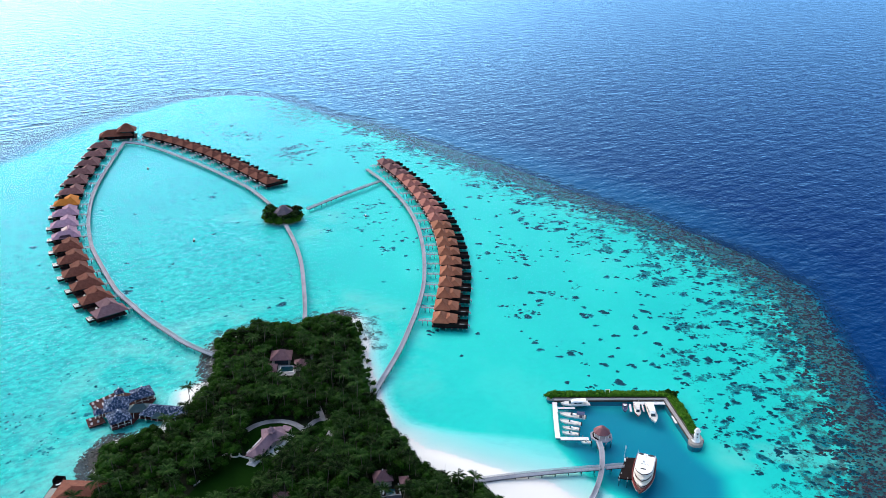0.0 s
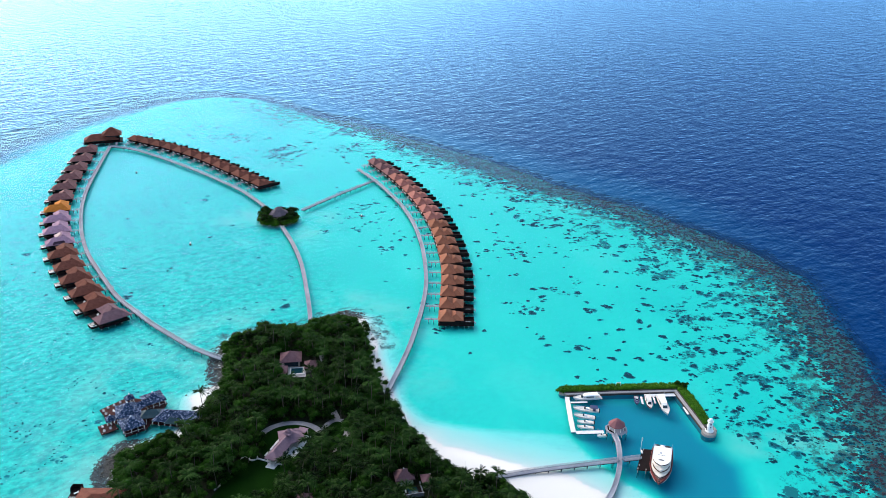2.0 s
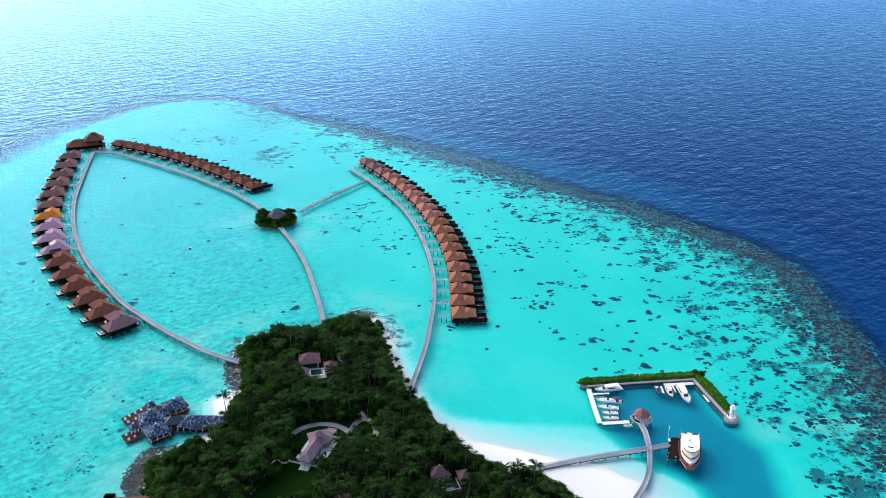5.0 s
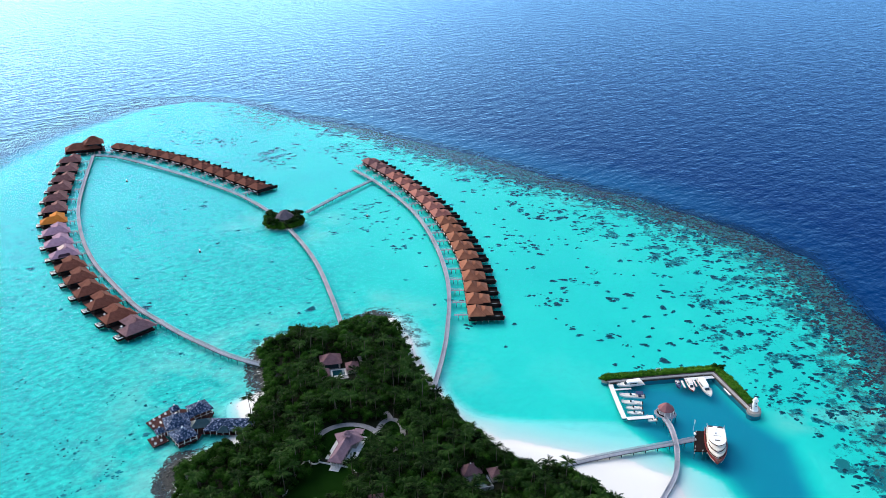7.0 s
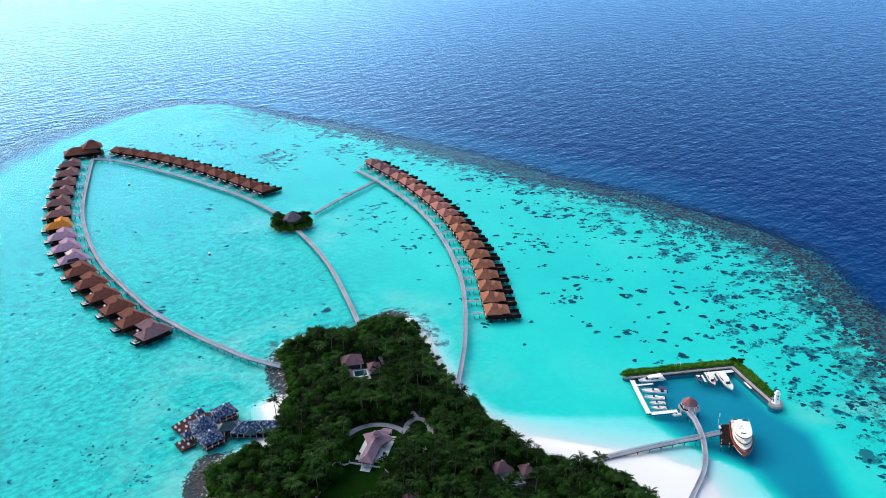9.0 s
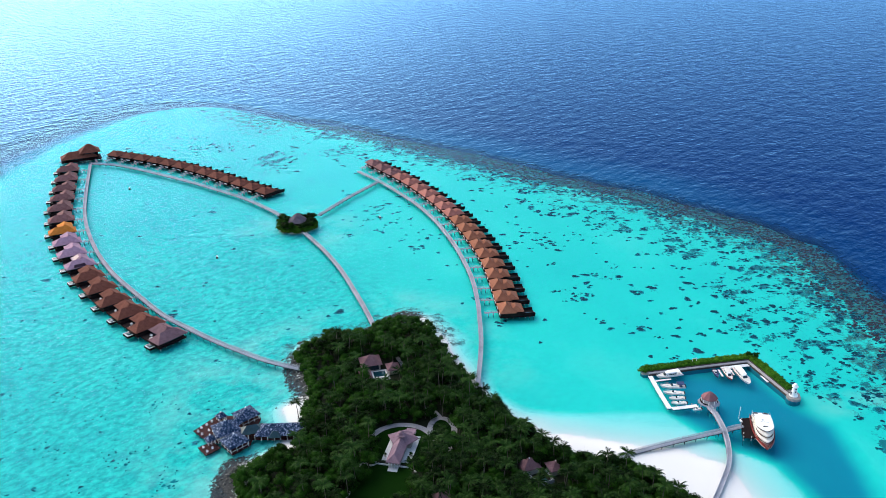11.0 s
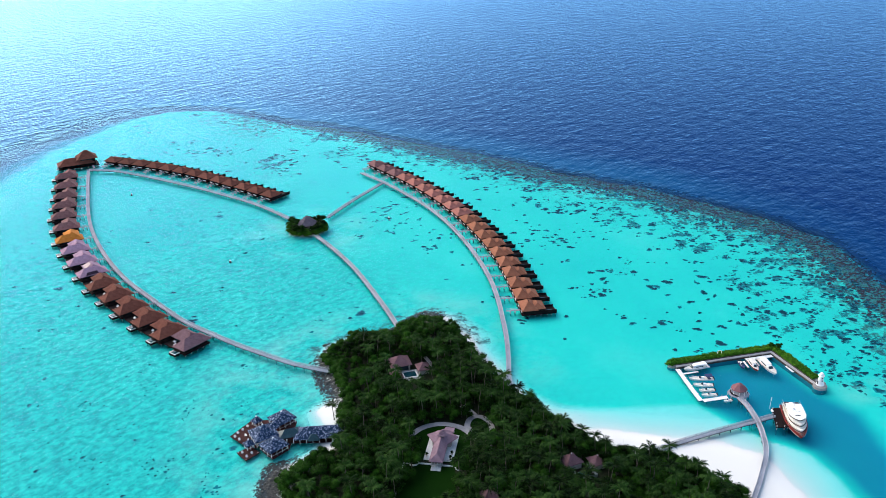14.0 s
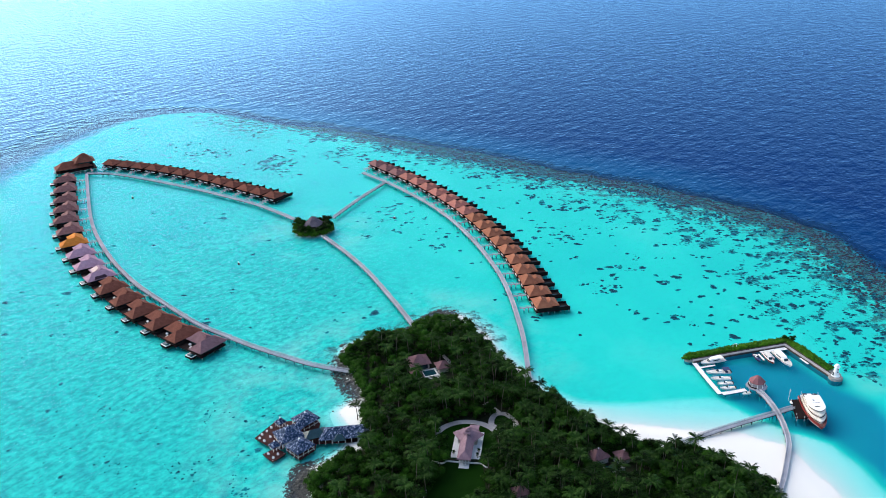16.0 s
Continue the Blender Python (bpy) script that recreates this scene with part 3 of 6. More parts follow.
def sunbed(ob, x, y, z, turn):
    g = Geo().box(-0.95, 0.95, -0.35, 0.35, 0.25, 0.4, 0.05)
    g.add([(0.3, -0.35, 0.38), (0.95, -0.35, 0.85), (0.95, 0.35, 0.85), (0.3, 0.35, 0.38), (0.3, -0.35, 0.28), (1.0, -0.35, 0.75), (1.0, 0.35, 0.75), (0.3, 0.35, 0.28)],
          [(0, 1, 2, 3), (7, 6, 5, 4), (0, 4, 5, 1), (1, 5, 6, 2), (2, 6, 7, 3), (3, 7, 4, 0)])
    for lx in (-0.8, 0.8):
        g.box(lx - 0.05, lx + 0.05, -0.3, 0.3, 0.0, 0.26)
    part("sunbed", g, WHITE, ob, "white cushioned sunbed", m=pose(x, y, z, 0, 0, turn))


def small_villa(roof, label, group, bridge_length=8.0):
    """Local x runs from the walkway out to sea."""
    ob = thing("water_villa", label, "villa", group=group)
    part("platform", Geo().box(0, 15.5, -5.8, 5.4, 1.2, 2.0, 0.04).box(14.9, 20.5, -5.8, 0.8, 1.205, 2.005, 0.04), WOOD_DARK, ob)
    piles(ob, [(x, y) for x in (0.6, 4.2, 7.8, 11.4, 15.0) for y in (-5.3, 0, 4.9)] + [(20, -5.3), (20, 0.3), (17.5, -5.3), (17.5, 0.3)])
    part("wall", Geo().box(1.2, 8.6, -4.9, 4.4, 2.0, 4.5).box(8.6, 13.2, -4.1, 3.6, 2.0, 4.4), WOOD_DARK, ob, "dark timber walls")
    part("glass_door", Geo().box(13.2, 13.26, -2.8, 2.4, 2.05, 4.1), GLASS, ob)
    part("window", Geo().box(1.14, 1.2, 1.4, 3.6, 2.9, 4.1), GLASS, ob)
    part("door", Geo().box(1.13, 1.2, -0.6, 0.5, 2.05, 4.1), WOOD_RED, ob)
    part("roof", Geo().hip(0, 9.6, -6.3, 5.8, 4.45, 8.2, ridge=1.2), roof, ob)
    part("rear_roof", Geo().hip(5.5, 14.4, -5.0, 4.5, 4.3, 6.8, ridge=1.6), roof, ob)
    part("entry_screen", Geo().box(0.25, 0.4, 2.2, 4.6, 2.0, 2.9), PILE, ob, "pale entry screen")
    part("entry_screen", Geo().box(0.25, 0.4, -4.6, -1.2, 2.0, 2.8), PILE, ob, "pale entry screen")
    part("roof_cap", Geo().box(4.6, 5.0, -1.7, 1.2, 8.12, 8.32, 0.06), WOOD_DARK, ob)
    part("screen_wall", Geo().box(1.5, 20.5, -6.1, -5.95, 1.9, 4.0), WOOD_DARK, ob, "dark timber privacy screen")
    part("screen_wall", Geo().box(14.9, 20.4, 0.75, 0.9, 1.9, 3.3), WOOD_DARK, ob)
    part("plunge_pool", Geo().box(15.6, 18.6, -5.0, -2.2, 2.004, 2.16, 0.05), POOL, ob)
    part("steps", Geo().box(20.5, 21.1, -2.6, -1.2, 1.2, 1.8).box(21.1, 21.7, -2.6, -1.2, 0.5, 1.2), WOOD_GREY, ob)
    bridge(ob, bridge_length)
    return ob


def pool_villa(roof, label, group, bridge_length=8.0, patched=None):
    """Local x runs from the walkway out to sea, -y towards the next villa's blind side."""
    ob = thing("pool_villa", label, "villa", group=group)
    deck = Geo().box(0, 17.0, -4.6, 4.9, 1.2, 2.0, 0.04).box(1.0, 16.0, -14.9, -4.6, 1.205, 2.005, 0.04).box(17.0, 20.6, -4.4, 1.0, 0.7, 1.9, 0.04)
    part("platform", deck, WOOD_DARK, ob)
    piles(ob, [(x, y) for x in (0.7, 4.5, 8.5, 12.5, 16.3) for y in (4.4, 0, -4.2)] + [(x, y) for x in (3, 9, 15) for y in (-9, -14.4)] + [(20, 0.5), (20, -3.8)])
    part("wall", Geo().box(1.0, 15.2, -3.8, 3.9, 2.0, 4.5).box(2.2, 10.0, -14.0, -3.8, 2.0, 4.4), WOOD_DARK, ob, "dark timber walls")
    part("glass_door", Geo().box(15.2, 15.27, -2.8, 2.8, 2.05, 4.2), GLASS, ob)
    part("window", Geo().box(10.0, 10.07, -12.8, -5.2, 2.1, 4.1), GLASS, ob)
    part("window", Geo().box(3.5, 13, 3.9, 3.97, 2.9, 4.0), GLASS, ob)
    part("roof", Geo().hip(-1.2, 17.6, -5.2, 5.3, 4.3, 8.0), roof, ob)
    wing = part("wing_roof", Geo().hip(0.4, 11.0, -15.2, 1.4, 4.25, 8.1), roof, ob)
    if patched:
        part("bare_patch", Geo().add([(10.6, -5.4, 4.95), (10.6, -12.6, 4.95), (6.8, -9.6, 7.75), (6.8, -5.4, 7.75)], [(3, 2, 1, 0)]), patched, ob, "pale unfinished thatch panel")
        part("torn_patch", Geo().add([(5, 5.35, 4.75), (13, 5.35, 4.75), (12, 3.4, 6.0), (5.5, 3.4, 6.0)], [(0, 1, 2, 3)]), ROOF_STRIPPED, ob, "dark stripped roof patch")
    part("roof_cap", Geo().box(5.4, 6.0, -9.8, -4.4, 8.0, 8.2, 0.06), roof, ob)
    part("pool", Geo().box(17.5, 20.2, -3.9, 0.5, 1.904, 2.0, 0.03), POOL, ob, "small plunge pool")
    rim = Geo()
    for x0, x1, y0, y1 in ((17.2, 20.45, 0.5, 0.75), (17.2, 20.45, -4.15, -3.9), (20.2, 20.45, -3.9, 0.5)):
        rim.box(x0, x1, y0, y1, 1.904, 2.22, 0.03)
    part("pool_rim", rim, WHITE, ob, "white pool rim")
    sunbed(ob, 13.2, -7.0, 2.02, 15)
    part("day_bed", Geo().box(11.2, 12.2, -12.0, -10.2, 2.02, 2.5, 0.12).box(11.2, 11.5, -12.0, -10.2, 2.5, 2.9, 0.08), PLASTER_WHITE, ob, "white cushioned day bed")
    sunbed(ob, 13.4, -8.6, 2.02, 15)
    part("screen_wall", Geo().box(1.5, 16.0, -15.05, -14.9, 1.9, 3.7), WOOD_DARK, ob)
    bridge(ob, bridge_length)
    return ob


def along(samples, n):
    """n even places on the smooth curve through samples, with the direction of travel."""
    p = curve_through(samples, 0.5)
    i = np.linspace(0, len(p) - 1, n).round().astype(int)
    t = np.gradient(p, axis=0)
    t /= np.linalg.norm(t, axis=1)[:, None]
    return p[i], t[i]


def row(places, kinds, wide=1.0):
    """Places: (x, y, turn of local x). kinds: a built villa for each place; the first use of one moves it there. wide: how much wider than built."""
    used = set()
    for (x, y, a), ob in zip(places, kinds):
        m = pose(x, y, -0.25, 0, 0, a)
        if ob.name in used:
            copy_thing(ob, m).scale = (1, wide, 1)
        else:
            used.add(ob.name)
            ob.matrix_basis = m
            ob.scale = (1, wide, 1)


# the row by the reef flat, from its far end
pts, tan = along([(-71, 716), (-39, 655), (-12.5, 581.5), (2.5, 501.3), (4.8, 425)], 20)
g = "villas along the curved walkway by the reef"
dark_v = small_villa(ROOF_UMBER, "over-water villa with a dark umber shingle roof on stilts", g)
pink_v = small_villa(ROOF_PINK, "over-water villa with a faded pink shingle roof on stilts", g)
orange_v = small_villa(ROOF_ORANGE, "over-water villa with an orange-brown shingle roof on stilts", g)
kinds = [dark_v] * 3 + [pink_v] * 7 + [orange_v] * 10
places = []
for p, t in zip(pts, tan):
    out = np.array([-t[1], t[0]])
    q = p - out * 4.8
    places.append((q[0], q[1], math.degrees(math.atan2(out[1], out[0]))))
row(places, kinds, 1.14)

# the row on the far side of the lagoon
pts, tan = along([(-311.7, 771.5), (-271, 748), (-230, 717.5), (-194, 683.5), (-160, 650)], 13)
far_v = small_villa(ROOF_BROWN, "over-water villa with a red-brown shingle roof on stilts", "villas along the far walkway", 9.0)
places = []
for p, t in zip(pts, tan):
    out = np.array([-t[1], t[0]])
    q = p - out * 4.8
    places.append((q[0], q[1], math.degrees(math.atan2(out[1], out[0]))))
row(places, [far_v] * 13, 1.16)

# the pool villas, from the end of the walkway inwards
ends = [(-332.8, 731), (-318.8, 677.8), (-306.4, 630), (-289, 581.4), (-269.4, 540), (-246.7, 500.6), (-221.8, 464.7), (-194.6, 431.7), (-180, 417.6)]
at = np.array([0, 2, 4, 6, 8, 10, 12, 14, 15])
ends = np.stack([np.interp(range(16), at, [p[k] for p in ends]) for k in (0, 1)], 1)
tan = np.gradient(ends, axis=0)
tan /= np.linalg.norm(tan, axis=1)[:, None]
g = "pool villas along the curved walkway"
umber_p = pool_villa(ROOF_UMBER, "large over-water pool villa with a dark umber shingle roof", g)
gold_p = pool_villa(ROOF_GOLD, "large over-water pool villa with a new golden thatched roof", g)
lilac_p = pool_villa(ROOF_LILAC, "large over-water pool villa with a bleached lilac-grey roof", g)
patch_p = pool_villa(ROOF_LILAC, "large over-water pool villa under repair, lilac roof with a bare patch", g, patched=ROOF_BARE)
brown_p = pool_villa(ROOF_BROWN, "large over-water pool villa with a red-brown shingle roof", g)
mauve_p = pool_villa(ROOF_MAUVE, "large over-water pool villa with a mauve shingle roof", g)
kinds = [umber_p] * 6 + [gold_p] + [lilac_p] * 2 + [patch_p] + [brown_p] * 5 + [mauve_p]
places = []
for p, t in zip(ends, tan):
    out = np.array([t[1], -t[0]])
    places.append((p[0], p[1], math.degrees(math.atan2(out[1], out[0]))))
row([(x, y, a) for x, y, a in places], kinds)


def end_villa():
    ob = thing("end_villa", "large two-roofed over-water villa at the walkway's corner, red-brown shingles", "villa", pose(-342.5, 769, 0, 0, 0, 22))
    part("platform", Geo().box(-17, 18, -8, 9, 1.62, 2.0, 0.05), WOOD_DARK, ob)
    piles(ob, [(x, y) for x in (-16, -10, -4, 2, 8, 13, 17) for y in (-7, 0, 8)])
    part("wall", Geo().box(-13, 12, -4.5, 4.5, 2.0, 4.8).box(2.5, 15.5, -4, 6, 2.0, 8.4), WOOD_DARK, ob, "dark timber walls")
    for x in (-9, -5, -1):
        part("window", Geo().box(x, x + 2.6, -4.57, -4.5, 2.5, 4.4), GLASS, ob)
    for x in (4, 9):
        part("window", Geo().box(x, x + 4, -4.07, -4.0, 6.2, 8.0), GLASS, ob)
    part("roof", Geo().hip(-17, 14.5, -7.6, 7.6, 4.4, 9.6), ROOF_BROWN, ob)
    part("upper_roof", Geo().hip(-0.4, 17.8, -7.0, 9.0, 8.4, 14.8, ridge=1.5), ROOF_BROWN, ob)
    part("screen_wall", Geo().box(-17, -16.8, -7.5, 6, 1.9, 4.8), WOOD_GREY, ob)
    part("steps", Geo().box(-18.5, -17, -2, 0, 0.8, 1.6), WOOD_GREY, ob)
    part("footbridge", Geo().box(11.5, 13.0, -17.5, -8, 1.8, 1.98, 0.03), WOOD_GREY, ob)
    return ob


end_villa()


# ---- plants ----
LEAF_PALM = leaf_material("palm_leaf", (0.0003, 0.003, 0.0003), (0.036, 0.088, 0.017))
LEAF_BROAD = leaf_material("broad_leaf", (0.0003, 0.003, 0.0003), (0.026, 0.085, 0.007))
LEAF_HEDGE = leaf_material("hedge_leaf", (0.022, 0.085, 0.006), (0.11, 0.25, 0.018))
LEAF_ISLET = leaf_material("islet_leaf", (0.002, 0.012, 0.001), (0.045, 0.12, 0.010))
BARK = surface("grey_bark", (0.035, 0.03, 0.024), (0.11, 0.095, 0.075), 0.9, 0.6, 4.0)
rng = np.random.RandomState(7)


def frond(g, base, turn, lift, length):
    """An arching palm frond: a rib with drooping leaflets on both sides."""
    d = Vector((math.cos(turn), math.sin(turn), 0))
    side = Vector((-d.y, d.x, 0))
    n = 7
    ribs = []
    for k in range(n + 1):
        s = k / n
        ribs.append(Vector(base) + d * (length * (s - 0.12 * s * s * (1 + lift))) + Vector((0, 0, length * (0.85 * lift * s - (0.36 + 0.28 * lift) * s * s))))
    for k in range(n):
        a, b = ribs[k], ribs[k + 1]
        wide = length * 0.125 * math.sin(math.pi * min(1, (k + 0.9) / (n + 0.6))) + 0.08
        for sg in (-1, 1):
            for j in (0.0, 0.5):
                p, q = a.lerp(b, j), a.lerp(b, j + 0.42)
                tip = p.lerp(q, 0.9) + d * wide * 0.45 + side * sg * wide + Vector((0, 0, -wide * 0.5 + rng.uniform(-0.06, 0.06)))
                g.add([p, q, tip], [(0, 1, 2)])
    g.add([ribs[0] + side * 0.05, ribs[0] - side * 0.05, ribs[3], ribs[6]], [(0, 1, 2), (1, 3, 2)])


def palm(height, crown, seed):
    global rng
    rng = np.random.RandomState(seed)
    ob = thing("palm_tree", "tall coconut palm with a grey trunk and feathery green crown", "palm tree", group="coconut palms on the island")
    lean = rng.uniform(-0.09, 0.09, 2) * height
    g = Geo()
    n, m = 5, 6
    for k in range(n + 1):
        s = k / n
        r = 0.22 - 0.1 * s + (0.12 if k == 0 else 0)
        g.v += [(lean[0] * s * s + r * math.cos(a), lean[1] * s * s + r * math.sin(a), height * s) for a in (2 * math.pi * j / m for j in range(m))]
    g.f += [(k * m + j, k * m + (j + 1) % m, (k + 1) * m + (j + 1) % m, (k + 1) * m + j) for k in range(n) for j in range(m)]
    part("trunk", g, BARK, ob)
    c = Geo()
    top = (lean[0], lean[1], height - 0.05)
    for k in range(23):
        frond(c, top, k * 2.4 + rng.uniform(-0.2, 0.2), [1.05, 0.8, 0.5, 0.22][k % 4] + rng.uniform(-0.1, 0.1), crown * rng.uniform(0.85, 1.1))
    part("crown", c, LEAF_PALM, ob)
    return ob


def leaf_clumps(g, centre, radius, count, size, r):
    """Small bent leaf sprays scattered through the outer part of a lump of foliage, round a dense heart."""
    n = 7
    heart = [(0, 0, 0.74)] + [(0.74 * math.sin(b) * math.cos(k * 6.2832 / n + b), 0.74 * math.sin(b) * math.sin(k * 6.2832 / n + b), 0.74 * math.cos(b)) for b in (0.7, 1.5) for k in range(n)]
    g.add([(centre[0] + x * radius[0] * r.uniform(0.85, 1.1), centre[1] + y * radius[1] * r.uniform(0.85, 1.1), centre[2] + z * radius[2]) for x, y, z in heart],
          [(0, 1 + k, 1 + (k + 1) % n) for k in range(n)] + [(1 + k, 1 + n + k, 1 + n + (k + 1) % n, 1 + (k + 1) % n) for k in range(n)])
    for _ in range(count):
        d = Vector(r.normal(size=3))
        d.normalize()
        if d.z < -0.35:
            d.z = -d.z
        p = Vector(centre) + Vector((d.x * radius[0], d.y * radius[1], d.z * radius[2])) * (1 - 0.35 * r.random_sample() ** 2)
        n = (d + Vector(r.normal(size=3)) * 0.45 + Vector((0, 0, 0.35))).normalized()
        u = n.orthogonal().normalized()
        u = u * math.cos(a := r.uniform(0, 6.28)) + n.cross(u) * math.sin(a)
        w = n.cross(u)
        s = size * r.uniform(0.6, 1.3)
        g.add([p - u * s * 0.5, p + w * s * 0.42 - n * s * 0.1, p + u * s * 0.6 - n * s * 0.12, p - w * s * 0.42 - n * s * 0.1], [(0, 1, 2), (0, 2, 3)])


def broadleaf(height, spread, seed):
    r = np.random.RandomState(seed)
    ob = thing("broadleaf_tree", "bushy broadleaf tree with a dense dark green crown", "tree", group="broadleaf trees on the island")
    t = Geo().cone(0, 0, 0, 0.28, height * 0.45, 0.18, 7)
    c = Geo()
    for k in range(7):
        a, q = k * 2.4 + r.uniform(-0.4, 0.4), spread * (0.25 + 0.5 * r.random_sample()) * (k > 0)
        at = Vector((q * math.cos(a), q * math.sin(a), height * (0.62 + 0.24 * r.random_sample()) - 0.22 * q))
        base = Vector((0, 0, height * 0.3))
        s = (at - base).normalized().orthogonal() * 0.09
        w = (at - base).normalized().cross(s)
        t.add([base + s, base - s * 0.5 + w, base - s * 0.5 - w, at + s * 0.3, at - s * 0.15 + w * 0.3, at - s * 0.15 - w * 0.3], [(0, 1, 4, 3), (1, 2, 5, 4), (2, 0, 3, 5)])
        e = spread * r.uniform(0.36, 0.56)
        leaf_clumps(c, at, (e, e, e * 0.75), 170, 0.52, r)
    part("trunk", t, BARK, ob)
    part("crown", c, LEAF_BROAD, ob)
    return ob


# clearings: x, y, radius
CLEAR = [(-61, 300, 11), (-61, 308, 13), (-63, 292, 10), (-67, 281, 10), (-71, 272, 11), (-76, 262, 12), (-64, 270, 7), (-73, 371, 9.5), (-65, 366, 9), (-76, 362, 6.5), (-69, 360, 6), (-8, 280, 6.5), (-4, 276, 7), (-4, 270, 6),
         (-42, 315, 8.5), (-44, 328, 4.5), (-72, 314, 4), (-50, 318, 5), (-38, 304, 4), (-72, 318, 3.5), (-111, 309, 5), (-129, 262, 9), (-122, 262, 6), (-40, 298, 3), (-41, 293, 2.5), (-109, 318, 6), (-58, 378, 3), (-46.3, 264, 3.5), (-67, 355, 5), (-73, 355.5, 4.5), (-61.5, 358, 4.5), (3, 275, 5), (-1, 267.5, 5), (-5, 269, 4), (-52.5, 302, 6), (-52.5, 294.5, 5)]


def scatter(n, gap, seed, edge=0.6, keep=None):
    r, out = np.random.RandomState(seed), []
    tries = r.uniform((-142, 226), (62, 428), (n * 60, 2))
    d = inside(tries, CANOPY)
    for (x, y), e in zip(tries, d):
        if e < edge or any((x - a) ** 2 + (y - b) ** 2 < c * c for a, b, c in CLEAR) or (keep and r.random_sample() > keep(x, y)):
            continue
        if all((x - a) ** 2 + (y - b) ** 2 > gap * gap for a, b in out):
            out.append((x, y))
            if len(out) == n:
                break
    return out


def plant(kinds, spots, seed, sink=0.0):
    r = np.random.RandomState(seed)
    z, rim = ground_height(np.array(spots))[0], inside(np.array(spots), CANOPY)
    for k, ((x, y), h) in enumerate(zip(spots, z)):
        ob = kinds[k % len(kinds)]
        m = pose(x, y, max(h, 0.0) - 0.08 - sink, 0, 0, r.uniform(0, 360))
        s = r.uniform(0.82, 1.15) * (1.0 if y < 335 else 0.55 + 0.45 * soft(1, 13, rim[k]))
        if k < len(kinds):
            ob.matrix_basis = m
        else:
            made = copy_thing(ob, m)
            made.scale = (s, s, s * r.uniform(0.9, 1.12))


def palm_share(x, y):
    return 0.0 if y > 398 or x < -106 and y > 272 else 0.06 if y > 380 else 0.14 if x < -86 else 0.5 if x < -74 else 0.5 if y > 350 else 1.0


BROAD = [broadleaf(h, s, k) for k, (h, s) in enumerate(((7.5, 4.6), (8.5, 5.2), (6.8, 4.2), (9.0, 5.0)))]
PALMS = [palm(h, c, 40 + k) for k, (h, c) in enumerate(((10.5, 4.9), (12.0, 5.2), (9.0, 4.6), (11.2, 5.3), (13.0, 4.9)))]
plant(BROAD, scatter(310, 6.3, 5, 1.8), 6)
palm_spots = [(x, y) for x, y in scatter(300, 5.4, 9, 2.2, palm_share) if (x > -95 or y < 330) and (x < -15 or inside(np.array([(x, y)]), CANOPY)[0] > 4.5) and all(math.hypot(x - a, y - b) > c for a, b, c in ((-68, 351, 7), (-113, 302, 8), (-60, 282, 5)))]
plant(PALMS, palm_spots, 10)
# a close belt of trees behind the beach
belt = curve_through([(-20, 330), (-12, 312), (-4, 299), (6, 285), (21, 276.5), (31, 275.5), (39, 267), (46, 254), (50, 237)], 4.2)
for k, (x, y) in enumerate(belt):
    if math.hypot(x - 3, y - 273) > 4.5:
        made = copy_thing(BROAD[k % 4], pose(x + 0.7 * math.sin(5 * k), y + 0.7 * math.cos(7 * k), 0.6, 0, 0, 77 * k))
        made.scale = (0.82, 0.82, 0.78 + 0.1 * (k % 3))
copy_thing(PALMS[2], pose(-108.5, 331, 0.3, 0, 0, 60))

for k, (x, y) in enumerate(((1, 288.5), (4.5, 285), (8.5, 281.5), (-2.5, 297), (12, 279.5), (-8, 303))):
    copy_thing(BROAD[(k + 1) % 4], pose(x - 1.2, y - 1.2, 0.5, 0, 0, 50 * k)).scale = (0.9, 0.9, 0.95)

# undergrowth that fills the floor of the wood
r = np.random.RandomState(15)
under = Geo()
spots = scatter(950, 3.2, 16, -2.6)
for (x, y), h in zip(spots, ground_height(np.array(spots))[0]):
    e = r.uniform(1.6, 2.8)
    leaf_clumps(under, (x, y, max(h, 0.2) + e * 0.6), (e, e, e * 0.9), 34, 0.85, r)
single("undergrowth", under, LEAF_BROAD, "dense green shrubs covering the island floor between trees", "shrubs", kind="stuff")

# a bushy fringe along the edge of the wood
fringe = Geo()
edge = curve_through(CANOPY[1:-1], 2.0)
_, _, _, nrm = sides(edge, 1.0)
for q, n in zip(edge, nrm):
    east = q[0] > -20
    for k in range(4 if east else 2):
        bare = -46 < q[0] < -14 and q[1] > 322
        x, y = q - n * (r.uniform(1.4, 4.5) if bare else r.uniform(-1.0, 3.0 + 3 * east)) + r.uniform(-0.8, 0.8, 2)
        if any((x - a) ** 2 + (y - b) ** 2 < (0.8 * c) ** 2 for a, b, c in CLEAR):
            continue
        e = r.uniform(1.1, 2.0) if bare else r.uniform(1.7, 2.9) + 0.4 * east
        leaf_clumps(fringe, (x, y, 0.5 + e * r.uniform(0.5, 0.9)), (e, e, e * r.uniform(0.9, 1.2)), 130, 0.5, r)
single("shore_shrubs", fringe, LEAF_BROAD, "rounded green shrubs along the edge of the island wood", "shrubs", kind="stuff")


